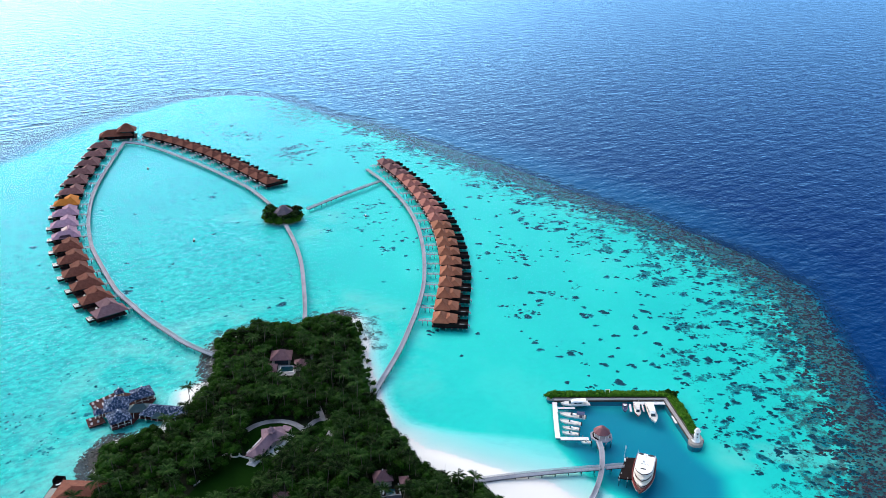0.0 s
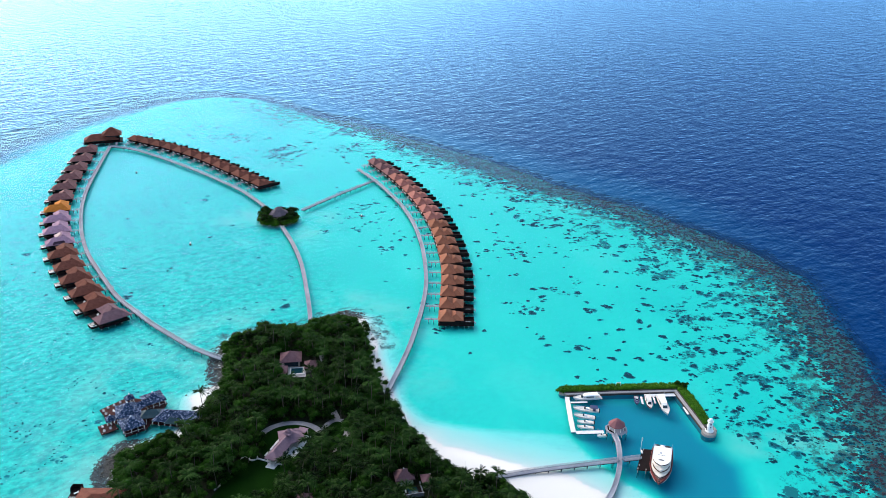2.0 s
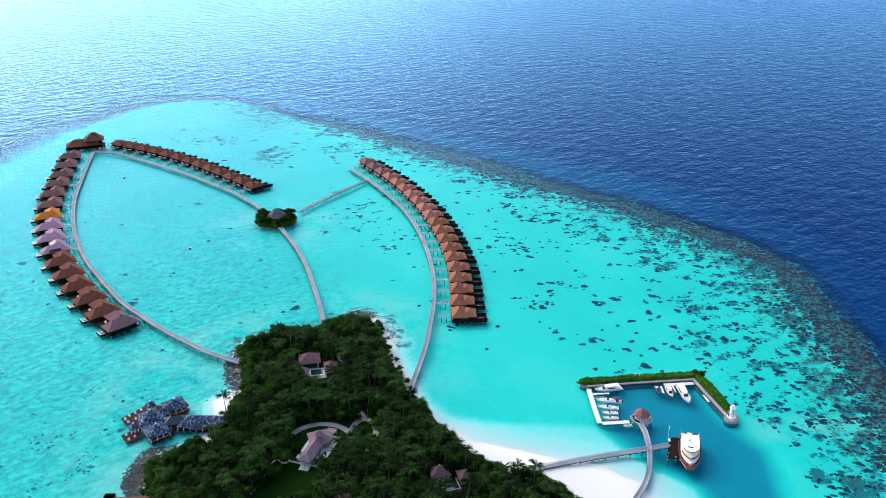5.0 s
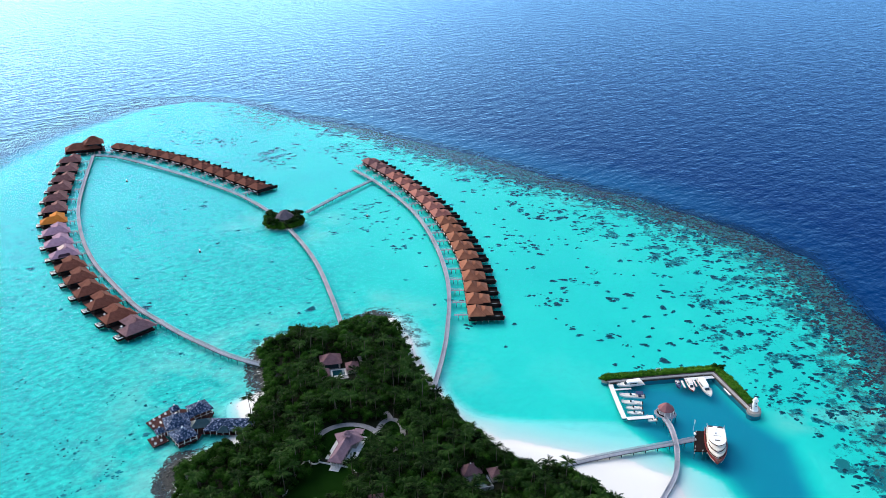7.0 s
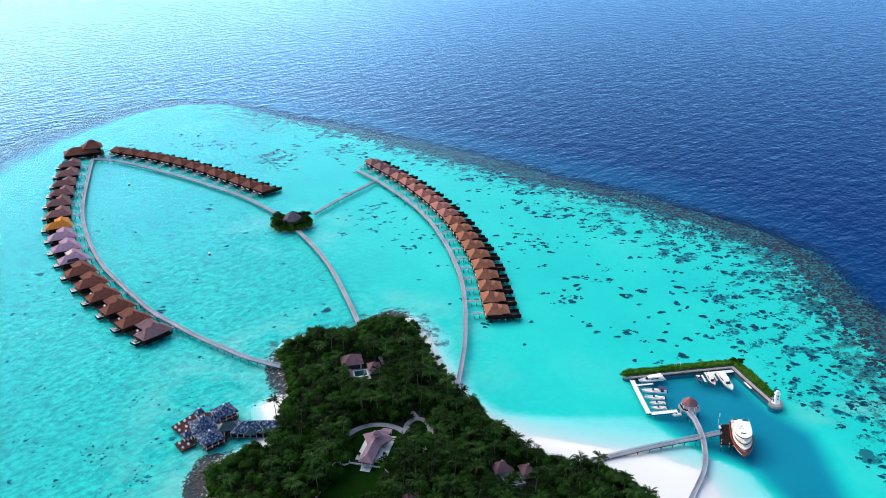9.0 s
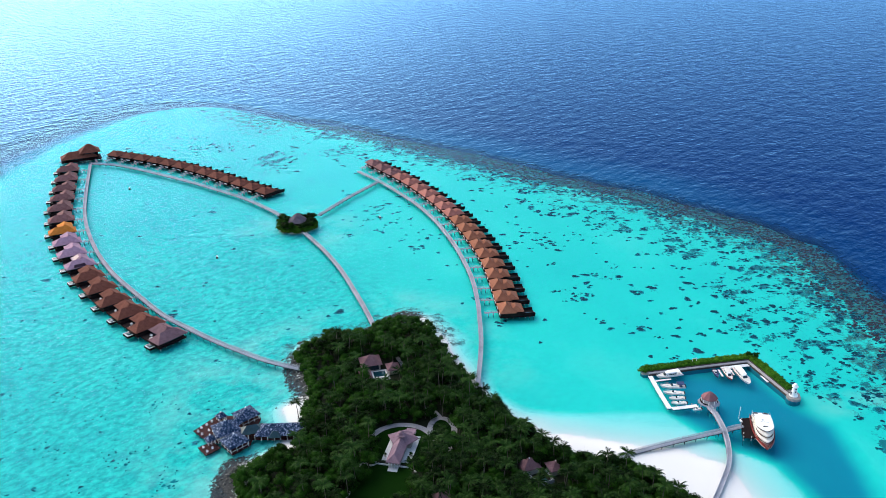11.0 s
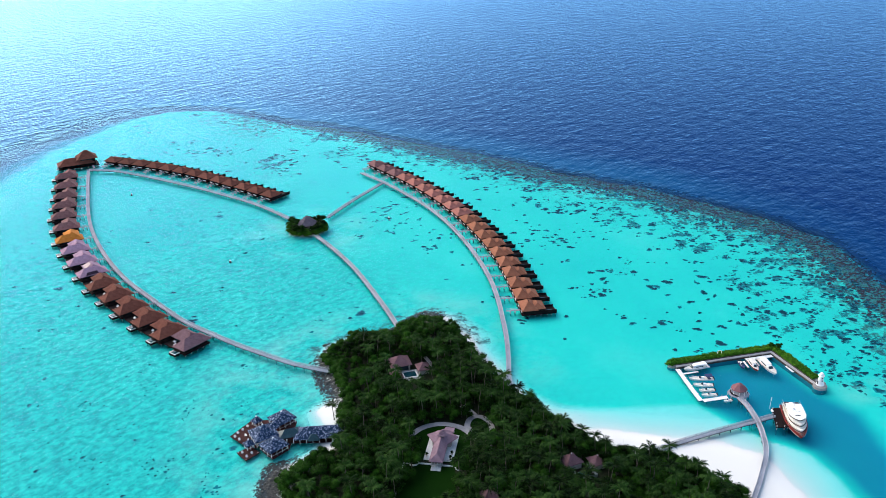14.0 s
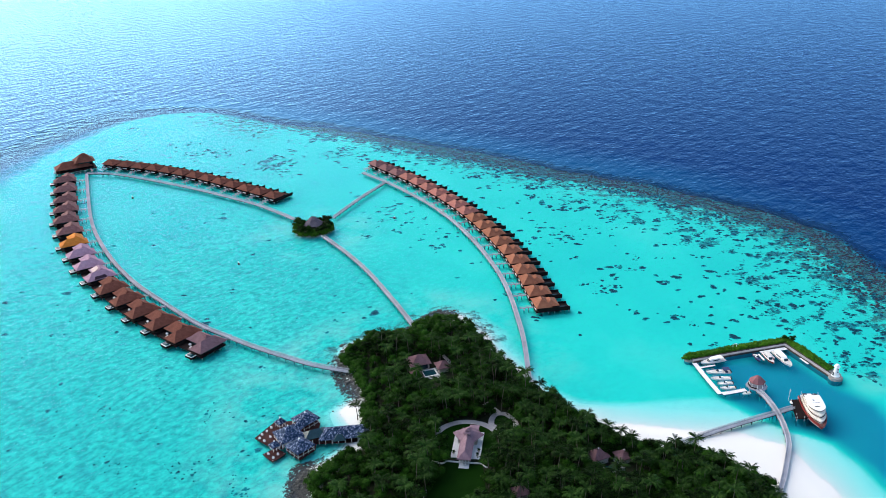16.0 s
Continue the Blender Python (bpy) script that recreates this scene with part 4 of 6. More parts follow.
# ---- buildings on and beside the island ----
def blotched(name):
    """Dark blue-grey roofing, bleached white in ragged patches."""
    m, nt, p = nodes_of(name)
    f = noise_node(nt, 1.2, 6, 0.8, stretch=(1, 1, 0.6))
    col = ramp(nt, f, [(0.44, (0.007, 0.018, 0.042)), (0.53, (0.020, 0.042, 0.090)), (0.57, (0.20, 0.24, 0.34)), (0.68, (0.48, 0.50, 0.58))])
    nt.links.new(col, p.inputs["Base Color"])
    p.inputs["Roughness"].default_value = 0.75
    p.inputs["Specular IOR Level"].default_value = 0.08
    nt.links.new(bump(nt, noise_node(nt, 3.0, 3), 0.2, 0.1), p.inputs["Normal"])
    return m


ROOF_BLOTCH = blotched("bleached_blue_roofing")
ROOF_TEAL = surface("dark_teal_roofing", (0.006, 0.026, 0.032), (0.02, 0.06, 0.075), 0.4, 0.4, 1.5, stripes=1.2)
PAVING = surface("pale_pink_grey_paving", (0.20, 0.19, 0.195), (0.36, 0.34, 0.34), 0.85, 0.25, 2.0)
STONE = surface("white_washed_stone", (0.55, 0.54, 0.52), (0.76, 0.75, 0.72), 0.7, 0.4, 2.0)
GRASS = surface("mown_lawn", (0.002, 0.012, 0.001), (0.006, 0.028, 0.002), 0.9, 0.12, 3.5, relief=0.4, spec=0.02)
PLASTER = surface("cream_wall", (0.30, 0.26, 0.22), (0.48, 0.42, 0.37), 0.8, 0.4, 2.0)


def pavilion_roofed(ob, x, y, side, eave, peak, roof, turn, ridge=0.2, columns=True, floor=2.0, walls=None):
    """A square open hall: columns, fascia and a hipped roof, turned about its middle."""
    m = pose(x, y, 0, 0, 0, turn)
    h = side / 2
    part("roof", Geo().hip(-h, h, -h, h, eave, peak, 0.25, ridge), roof, ob, m=m)
    part("roof_finial", Geo().cone(0, 0, peak - 0.15, 0.45, peak + 0.5, 0.18, 6), WHITE, ob, m=m)
    f = Geo()
    for a, b, c, d in ((-h + 0.5, h - 0.5, -h + 0.5, -h + 0.75), (-h + 0.5, h - 0.5, h - 0.75, h - 0.5), (-h + 0.5, -h + 0.75, -h + 0.75, h - 0.75), (h - 0.75, h - 0.5, -h + 0.75, h - 0.75)):
        f.box(a, b, c, d, eave - 0.62, eave - 0.24)
    part("fascia", f, WHITE, ob, m=m)
    if columns:
        n = max(2, round(side / 3))
        for i in range(n + 1):
            for j in range(n + 1):
                if i in (0, n) or j in (0, n):
                    cx, cy = (-h + 0.62) + (side - 1.24) * i / n, (-h + 0.62) + (side - 1.24) * j / n
                    part("column", COLUMN, None, ob, m=m @ pose(cx, cy, floor) @ Matrix.Diagonal((1, 1, eave - 0.3 - floor, 1)))
        rail = Geo()
        q = h - 0.62
        for a, b, c, d in ((-q, q, -q - 0.04, -q + 0.04), (-q, q, q - 0.04, q + 0.04), (-q - 0.04, -q + 0.04, -q, q), (q - 0.04, q + 0.04, -q, q)):
            rail.box(a, b, c, d, floor + 0.75, floor + 0.88)
        part("balustrade", rail, WHITE, ob, m=m)
    if walls:
        part("wall", Geo().box(-h + 1.4, h - 1.4, -h + 1.4, h - 1.4, floor, eave - 0.1), walls, ob, m=m)


COLUMN = Geo().cone(0, 0, 0, 0.16, 1.0, 0.14, 6).mesh("column", WHITE)


def restaurant():
    ob = thing("restaurant", "over-water restaurant of linked pavilions with bleached blue-grey hipped roofs", "restaurant", pose(0, 2.5, -1.2))
    deck = Geo().prism([(-156, 322.5), (-150, 316), (-143, 312), (-137, 322), (-139, 333), (-147.5, 333.5)], 1.6, 2.0)
    part("deck", deck, WOOD_RED, ob, "red-brown timber terrace")
    part("lower_deck", Geo().prism([(-151.8, 310.3), (-147.2, 304), (-141.5, 309), (-146, 314.2)], 1.2, 1.6), WOOD_RED, ob, "lower red-brown timber terrace")
    part("hall_floor", Geo().prism([(-142, 315), (-141, 310), (-135.5, 302.8), (-128.5, 309), (-128, 313.5), (-104, 311), (-103, 321), (-127, 322), (-126, 330), (-132.5, 336.5), (-139.5, 331), (-139, 322)], 1.55, 1.96), WOOD_RED, ob)
    pavilion_roofed(ob, -140.3, 318.6, 11.4, 5.2, 9.6, ROOF_BLOTCH, 24, walls=PLASTER)
    pavilion_roofed(ob, -132.7, 330.0, 10.0, 4.9, 8.2, ROOF_BLOTCH, 38)
    pavilion_roofed(ob, -135.2, 309.6, 10.0, 4.9, 8.4, ROOF_BLOTCH, 38)
    pavilion_roofed(ob, -144.4, 330.2, 4.4, 4.4, 6.4, ROOF_BLOTCH, 38)
    pavilion_roofed(ob, -146.4, 312.6, 4.4, 4.4, 6.4, ROOF_BLOTCH, 30)
    part("link_roof", Geo().hip(-5.5, 5.5, -3.4, 3.4, 4.75, 7.2), ROOF_TEAL, ob, m=pose(-128.5, 317.2, 0, 0, 0, 14))
    part("link_roof", Geo().hip(-6, 6, -2.6, 2.6, 4.85, 6.9), ROOF_BLOTCH, ob, m=pose(-135.5, 324.6, 0, 0, 0, 58))
    hall = part("hall_roof", Geo().hip(-11.5, 11.5, -5.0, 5.0, 4.7, 7.8), ROOF_BLOTCH, ob, m=pose(-115.0, 316.0, 0, 0, 0, -2))
    part("gable", Geo().hip(-2.8, 2.8, -2.2, 2.2, 4.6, 6.8), ROOF_TEAL, ob, m=pose(-117.5, 312.2, 0, 0, 0, -2))
    part("wall", Geo().box(-8.8, 8.8, 0.0, 4.0, 2.0, 4.7), PLASTER, ob, m=pose(-113.5, 316.0, 0, 0, 0, -2))
    for x in np.arange(-132.5, -104, 2.9):
        part("column", COLUMN, None, ob, m=pose(x, 311.7 + 0.5 * (x < -126) - 0.035 * (x + 118), 1.96) @ Matrix.Diagonal((1, 1, 2.7, 1)))
    stilts = [(-155, 322.5), (-150.5, 317.5), (-147, 332.5), (-151, 327.5), (-140, 332), (-146.5, 315), (-151, 310.4), (-147.2, 305), (-142.4, 309), (-141, 311), (-138, 306), (-135.4, 303.6), (-132, 306.2), (-129, 309), (-128, 313),
              (-124, 312.8), (-119, 312.4), (-132.6, 335.5), (-127, 330), (-138.8, 331), (-129, 333), (-136, 333.6), (-153, 325), (-149, 330)]
    for x, y in stilts:
        part("stilt", VPILE, None, ob, m=pose(x, y, 0))
    return ob


restaurant()


def day_bed():
    ob = thing("day_bed", "round white canopied day bed on the restaurant terrace", "lounge seat", group="day beds on the restaurant terrace")
    part("base", Geo().cone(0, 0, 0, 0.55, 0.35, 0.6, 10), WHITE, ob)
    hood = Geo()
    n, m = 6, 8
    for i in range(n + 1):
        a = math.pi * 0.5 * i / n
        hood.v += [(0.62 * math.cos(a) * math.cos(b), 0.62 * math.cos(a) * math.sin(b), 0.34 + 0.8 * math.sin(a)) for b in (math.pi * j / m for j in range(m + 1))]
    hood.f += [(i * (m + 1) + j, i * (m + 1) + j + 1, (i + 1) * (m + 1) + j + 1, (i + 1) * (m + 1) + j) for i in range(n) for j in range(m)]
    part("hood", hood, WHITE, ob)
    return ob


bed = day_bed()
bed.matrix_basis = pose(-153.6, 324.1, 0.8, 0, 0, 40)
for x, y, z, a in ((-151.4, 319.2, 2.0, 60), (-150.6, 326.5, 2.0, 200), (-148.6, 329.0, 2.0, 170), (-149.2, 309.8, 1.6, 90), (-145.0, 308.8, 1.6, 40), (-147.0, 306.6, 1.6, 10), (-148.8, 322.0, 2.0, 120), (-152.6, 324.4, 2.0, 150)):
    copy_thing(bed, pose(x, y + 2.5, z - 1.2, 0, 0, a))


def main_pavilion():
    ob = thing("pavilion", "mauve-roofed pavilion with crossed hips and a cupola on a white terrace", "pavilion", pose(-61, 302.3, 1.1, 0, 0, -16.5))
    part("terrace", Geo().box(-6.5, 6.5, -9.8, 9.6, -0.4, 0.35, 0.05), STONE, ob, "white stone terrace")
    part("wall", Geo().box(-2.4, 2.4, -12.6, 6.5, 0.35, 3.5).box(-4.2, 4.2, 0.2, 4.6, 0.35, 3.4), PLASTER, ob)
    part("roof", Geo().hip(-3.1, 3.1, -15.2, 7.6, 3.6, 6.2), ROOF_DUSK, ob)
    eave = [(0, 9.0), (-7.2, 3.6), (-3.0, -2.6), (3.0, -2.6), (7.2, 3.6)]
    cross = Geo().add([(x, y, 3.5) for x, y in eave] + [(x, y, 3.72) for x, y in eave] + [(0, 2.6, 6.7)],
                      [(0, 1, 2, 3, 4)] + [(i, 5 + i, 5 + (i + 1) % 5, (i + 1) % 5) for i in range(5)] + [(5 + i, 10, 5 + (i + 1) % 5) for i in range(5)])
    part("cross_roof", cross, ROOF_DUSK, ob)
    c = part("cupola", Geo().box(-1.1, 1.1, -0.5, 1.9, 6.1, 7.1), PLASTER, ob)
    part("lower_cap", Geo().hip(-1.9, 1.9, -1.2, 2.6, 6.9, 7.7, 0.15, 0.4), ROOF_DUSK, c)
    part("upper_cap", Geo().hip(-1.15, 1.15, -0.45, 1.85, 7.8, 8.9, 0.15, 0.1), ROOF_DUSK, c)
    part("rear_canopy", Geo().box(-0.2, 4.2, 7.8, 11.6, 2.5, 2.75, 0.05), ROOF_DUSK, ob)
    for x in (0.2, 3.8):
        part("column", COLUMN, None, ob, m=pose(x, 11.2, -0.2) @ Matrix.Diagonal((1, 1, 2.7, 1)))
    for x in (-1.9, -0.65, 0.65, 1.9):
        part("column", COLUMN, None, ob, m=pose(x, -14.4, -0.05) @ Matrix.Diagonal((1.3, 1.3, 3.6, 1)))
    part("porch_steps", Geo().box(-2.2, 2.2, -16.6, -13.2, -0.3, 0.1).box(-2.0, 2.0, -15.8, -13.2, 0.1, 0.3), STONE, ob, "white porch steps")
    for x in (-2.46, 2.4):
        for y in (-11, -8, -5):
            part("window", Geo().box(x, x + 0.06, y, y + 1.6, 1.0, 2.9), GLASS, ob)
    for x, y in ((-5.4, -7.5), (5.2, -8.2), (5.4, -5.0)):
        pot = part("planter", Geo().cone(x, y, 0.35, 0.35, 0.9, 0.45, 8), PLASTER, ob)
        g = Geo()
        leaf_clumps(g, (x, y, 1.6), (0.8, 0.8, 0.9), 40, 0.5, np.random.RandomState(3))
        part("shrub", g, LEAF_BROAD, pot)
    return ob


main_pavilion()


def ribbon(name, pts, half, z, label, mat=None):
    line = curve_through(pts, 1.5)
    a, b, _, _ = sides(line, half)
    return single(name, Geo().strip(a, b, z - 0.5, z), mat or PAVING, label, "path", kind="structure")


arc = [(-61 + 15.2 * math.cos(a), 304.6 + 15.2 * math.sin(a)) for a in np.radians(np.arange(165, 5, -16))]
ribbon("path", arc, 1.5, 1.22, "curved pale paved path round the pavilion")
loop = [(-42 + 5.6 * math.cos(a), 314 + 9.4 * math.sin(a)) for a in np.radians(np.arange(60, 421, 24))]
ribbon("path", loop, 1.35, 1.225, "looped pale paved path round a small lawn")
ribbon("path", [(-47, 333), (-44.6, 328), (-42.5, 323.5)], 1.7, 1.23, "pale paved path leading into the trees")
ribbon("path", [(-40.5, 305), (-39.5, 300), (-40.5, 295), (-39, 290)], 0.9, 1.23, "narrow pale paved path leading into the trees")
ribbon("path", [(-48.4, 311.4), (-47.0, 313), (-46.0, 315)], 1.2, 1.235, "short pale paved path joining two paths")
ribbon("path", [(-60.5, 381), (-58.5, 375), (-57.6, 371)], 1.0, 1.22, "narrow sandy path beside the pool house")
lawn = Geo().prism([(-79, 291.5), (-73, 292.0), (-57.5, 287.0), (-57.4, 284), (-60, 262), (-66, 240), (-92, 240), (-84, 270)][::-1], 0.8, 1.19)
single("lawn", lawn, GRASS, "large mown green lawn in front of the pavilion", "lawn", kind="structure")
disc = Geo().prism([(-61 + 13.4 * math.cos(a), 304.6 + 13.4 * math.sin(a)) for a in np.radians(range(0, 360, 12))], 0.8, 1.17)
single("lawn", disc, GRASS, "dark green lawn round the pavilion", "lawn", kind="structure")
disc = Geo().prism([(-42 + 4.0 * math.cos(a), 314 + 7.8 * math.sin(a)) for a in np.radians(range(0, 360, 12))], 0.8, 1.19)
single("lawn", disc, GRASS, "small oval lawn inside the looped path", "lawn", kind="structure")


def low_wall(name, pts, label, half=0.2, z=1.75):
    line = curve_through(pts, 1.0)
    a, b, _, _ = sides(line, half)
    return single(name, Geo().strip(a, b, 1.0, z), STONE, label, "garden wall", kind="structure")


low_wall("garden_wall", [(-72.4, 292.4), (-65, 290.1), (-57.2, 287.8)], "low white garden wall between pavilion and lawn")
low_wall("garden_wall", [(-57.2, 287.8), (-56.2, 289.4), (-54.8, 289.9)], "low white garden wall branching towards the trees")
low_wall("garden_wall", [(-57.2, 287.8), (-56.6, 285.8), (-55.4, 285.0)], "low white garden wall branching towards the lawn's edge")
low_wall("garden_wall", [(-74.4 + 2.0 * math.cos(a), 293.0 + 1.9 * math.sin(a)) for a in np.radians(range(0, 361, 30))], "low white ring-shaped garden wall", 0.25)
low_wall("garden_wall", [(-76.3, 292.6), (-78.2, 293.5), (-79.4, 291), (-79.9, 288), (-81.0, 285.5), (-81.4, 281), (-83.0, 279), (-83.4, 274), (-85, 271)], "low white wandering garden wall beside the lawn")


def pool_house():
    ob = thing("pool_house", "mauve-roofed villa of three hipped roofs round a white-edged pool", "house", pose(-71.5, 368, 1.1, 0, 0, 10))
    for x, y, w, d, e, p in ((-2.2, 5.0, 11.2, 10.4, 3.6, 7.2), (8.2, -2.8, 6.8, 7.4, 3.1, 5.6), (-6.6, -6.4, 6.2, 7.6, 3.1, 5.4)):
        part("wall", Geo().box(x - w / 2 + 1, x + w / 2 - 1, y - d / 2 + 1, y + d / 2 - 1, -0.4, e), PLASTER, ob)
        part("roof", Geo().hip(x - w / 2, x + w / 2, y - d / 2, y + d / 2, e, p), ROOF_MAUVE, ob)
        part("roof_finial", Geo().cone(x, y, p - 0.2, 0.35, p + 0.3, 0.15, 6), ROOF_MAUVE, ob)
    part("window", Geo().box(-5.5, 1.5, 0.72, 0.79, 0.4, 2.9), GLASS, ob)
    part("pool", Geo().box(-2.0, 4.2, -6.2, -1.0, -0.3, 0.22), POOL, ob, "dark blue-green pool")
    rim = Geo()
    for a, b, c, d in ((-2.7, 4.9, -6.9, -6.2), (-2.7, 4.9, -1.0, -0.3), (-2.7, -2.0, -6.2, -1.0), (4.2, 4.9, -6.2, -1.0)):
        rim.box(a, b, c, d, -0.3, 0.42, 0.04)
    part("pool_rim", rim, STONE, ob, "white pool edge")
    part("terrace", Geo().box(-3.6, 5.6, -9.5, 0.6, -0.4, 0.12), PAVING, ob)
    return ob


pool_house()


def beach_cottage():
    ob = thing("cottage", "mauve-roofed cottage with a walled court among the palms", "house", pose(-7.6, 281.0, 1.1, 0, 0, 16))
    for x, y, w, d, e, p in ((0, 0.5, 8.4, 7.6, 3.3, 6.6), (10.2, -4.0, 7.4, 7.0, 3.1, 5.6)):
        part("wall", Geo().box(x - w / 2 + 0.8, x + w / 2 - 0.8, y - d / 2 + 0.8, y + d / 2 - 0.8, -0.4, e), PLASTER, ob)
        part("roof", Geo().hip(x - w / 2, x + w / 2, y - d / 2, y + d / 2, e, p), ROOF_MAUVE, ob)
        part("roof_finial", Geo().cone(x, y, p - 0.2, 0.3, p + 0.35, 0.15, 6), STONE, ob)
    part("court_floor", Geo().box(-1.6, 6.0, -10.2, -3.0, -0.4, 0.15), WOOD_DARK, ob, "dark timber court")
    part("pool", Geo().box(0.4, 4.4, -9.2, -4.6, 0.15, 0.26), POOL, ob)
    walls = Geo().box(-1.9, -1.6, -10.4, -2.6, -0.4, 1.9).box(6.0, 6.3, -10.4, -2.6, -0.4, 1.4).box(-1.9, 6.3, -10.6, -10.3, -0.4, 1.9)
    part("court_wall", walls, WOOD_GREY, ob)
    sunbed(ob, -0.6, -6.5, 0.16, 80)
    return ob


beach_cottage()


def garden_roof(x, y, w, d, turn, label):
    ob = thing("bungalow", label, "house", pose(x, y, 1.1, 0, 0, turn))
    part("wall", Geo().box(-w / 2 + 0.8, w / 2 - 0.8, -d / 2 + 0.8, d / 2 - 0.8, -0.4, 3.0), PLASTER, ob)
    part("roof", Geo().hip(-w / 2, w / 2, -d / 2, d / 2, 3.1, 5.8), ROOF_MAUVE, ob)
    part("roof_finial", Geo().cone(0, 0, 5.6, 0.3, 6.1, 0.15, 6), ROOF_MAUVE, ob)


garden_roof(-46.3, 264.6, 7.0, 6.5, 10, "small mauve-roofed bungalow half hidden among palms")


def shore_villa():
    ob = thing("shore_villa", "red-brown roofed villa at the water's edge with dark screens", "villa", pose(-129, 259, 0, 0, 0, 2))
    part("platform", Geo().box(-13, 10, -8, 10, 1.3, 1.9, 0.05), WOOD_DARK, ob)
    piles(ob, [(x, y) for x in (-12.4, -8, -3) for y in (-7, 0, 9)])
    part("wall", Geo().box(-6.5, 9, -6.5, 5.5, 1.9, 4.4), WOOD_DARK, ob)
    part("roof", Geo().hip(-8.2, 10.5, -8.2, 7.0, 4.5, 8.0), ROOF_BROWN, ob)
    part("window", Geo().box(-6.58, -6.5, -4.5, 4.0, 2.1, 4.1), GLASS, ob)
    for a, b, c, d in ((-13.0, -9.0, 9.9, 10.1), (-13.1, -12.9, 7.0, 10), (-9.1, -8.9, 7.2, 10), (-13.0, -9.0, -8.1, -7.9)):
        part("screen_wall", Geo().box(a, b, c, d, 1.8, 3.9), WOOD_DARK, ob)
    part("pool", Geo().box(-12.6, -9.2, -4.5, 4.5, 1.9, 2.05), POOL, ob, "dark blue plunge pool")
    sunbed(ob, -10.6, 6.6, 1.92, 30)
    return ob


shore_villa()


# ---- the islet ----
def gazebo():
    ob = thing("gazebo", "large grey-thatched hexagonal gazebo on the islet", "gazebo", pose(-127.4, 579, 1.5))
    part("floor", Geo().cone(0, 0, 0, 6.2, 0.5, 6.0, 6), PAVING, ob)
    for k in range(6):
        a = math.pi / 3 * k
        part("column", COLUMN, None, ob, m=pose(5.2 * math.cos(a), 5.2 * math.sin(a), 0.5) @ Matrix.Diagonal((1.2, 1.2, 3.0, 1)))
    part("roof", Geo().cone(0, 0, 3.2, 8.4, 3.4, 8.5, 6).cone(0, 0, 3.4, 8.5, 7.0, 2.6, 6), THATCH, ob)
    part("upper_roof", Geo().cone(0, 0, 7.3, 3.4, 8.9, 0.15, 6).cone(0, 0, 6.9, 2.4, 7.32, 2.4, 6), THATCH, ob)
    return ob


THATCH = surface("weathered_grey_thatch", (0.045, 0.036, 0.05), (0.14, 0.115, 0.14), 0.9, 0.5, 2.0, stripes=1.0)
gazebo()
for k in range(17):
    a = radians(k * 360 / 17 + 8)
    if k in (2, 5, 13):
        continue
    x, y, s = -127.5 + (10.8 + 1.2 * (k % 2)) * math.cos(a), 577.5 + (10.8 + 1.2 * (k % 3)) * math.sin(a), (0.82 if math.cos(a) ** 2 > 0.3 else 0.66) + 0.12 * (k % 3)
    made = copy_thing(BROAD[k % 4], pose(x, y, 0.45, 0, 0, 70 * k))
    made.scale = (s, s, s * 1.05)
    tagged(made, "leafy round mangrove-green tree on the islet", "tree", "trees on the islet")
for k, (x, y, s) in enumerate(((-137, 570, 0.62), (-139, 579, 0.66), (-117, 577, 0.66))):
    made = copy_thing(PALMS[k % 5], pose(x, y, 0.45, 0, 0, 50 * k))
    made.scale = (s, s, s)
    tagged(made, "short coconut palm on the islet", "palm tree", "palms on the islet")

r = np.random.RandomState(33)
green = Geo()
for _ in range(330):
    q, a = 14.6 * math.sqrt(r.random_sample()), r.uniform(0, 6.28)
    x, y = -127.5 + q * math.cos(a), 577.5 + q * math.sin(a)
    if math.hypot(x + 127.4, y - 579) < 6.6 or (abs(x + 122 + 0.45 * (y - 562)) < 2.2 and y < 573) or (abs((x + 138) + 0.7 * (y - 594)) < 2 and x < -132) or (abs((x + 116) - 0.57 * (y - 590)) < 2 and y > 584):
        continue
    e = r.uniform(1.5, 2.6)
    leaf_clumps(green, (x, y, 0.4 + e * 0.55), (e, e, e * r.uniform(0.8, 1.3)), 60, 0.6, r)
single("islet_shrubs", green, LEAF_ISLET, "dense green shrubs covering the islet to the waterline", "shrubs", kind="stuff")


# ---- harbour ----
SEAWALL = water_tinted(surface("sandy_concrete", (0.17, 0.155, 0.14), (0.36, 0.335, 0.305), 0.85, 0.2, 2.5), (0.0, 0.20, 0.25))
FENDER = water_tinted(surface("dark_fender", (0.02, 0.016, 0.014), (0.07, 0.055, 0.045), 0.8, 0.5, 3.0), (0.0, 0.19, 0.25))
NAVY = surface("navy_canvas", (0.01, 0.015, 0.05), (0.02, 0.04, 0.13), 0.5, 0.3, 2.0)
RED = surface("red_hull_paint", (0.16, 0.013, 0.012), (0.27, 0.03, 0.024), 0.35, 0.2, 1.5, relief=0.0)
CREAM = surface("cream_deck", (0.55, 0.49, 0.42), (0.74, 0.69, 0.61), 0.5, 0.3, 2.0, relief=0.0)
GEAR = surface("dark_deck_gear", (0.015, 0.015, 0.018), (0.06, 0.055, 0.055), 0.6, 0.5, 3.0)
METAL = surface("brushed_steel", (0.35, 0.36, 0.37), (0.55, 0.56, 0.57), 0.3, 0.5, 3.0, metal=1.0, relief=0.0)


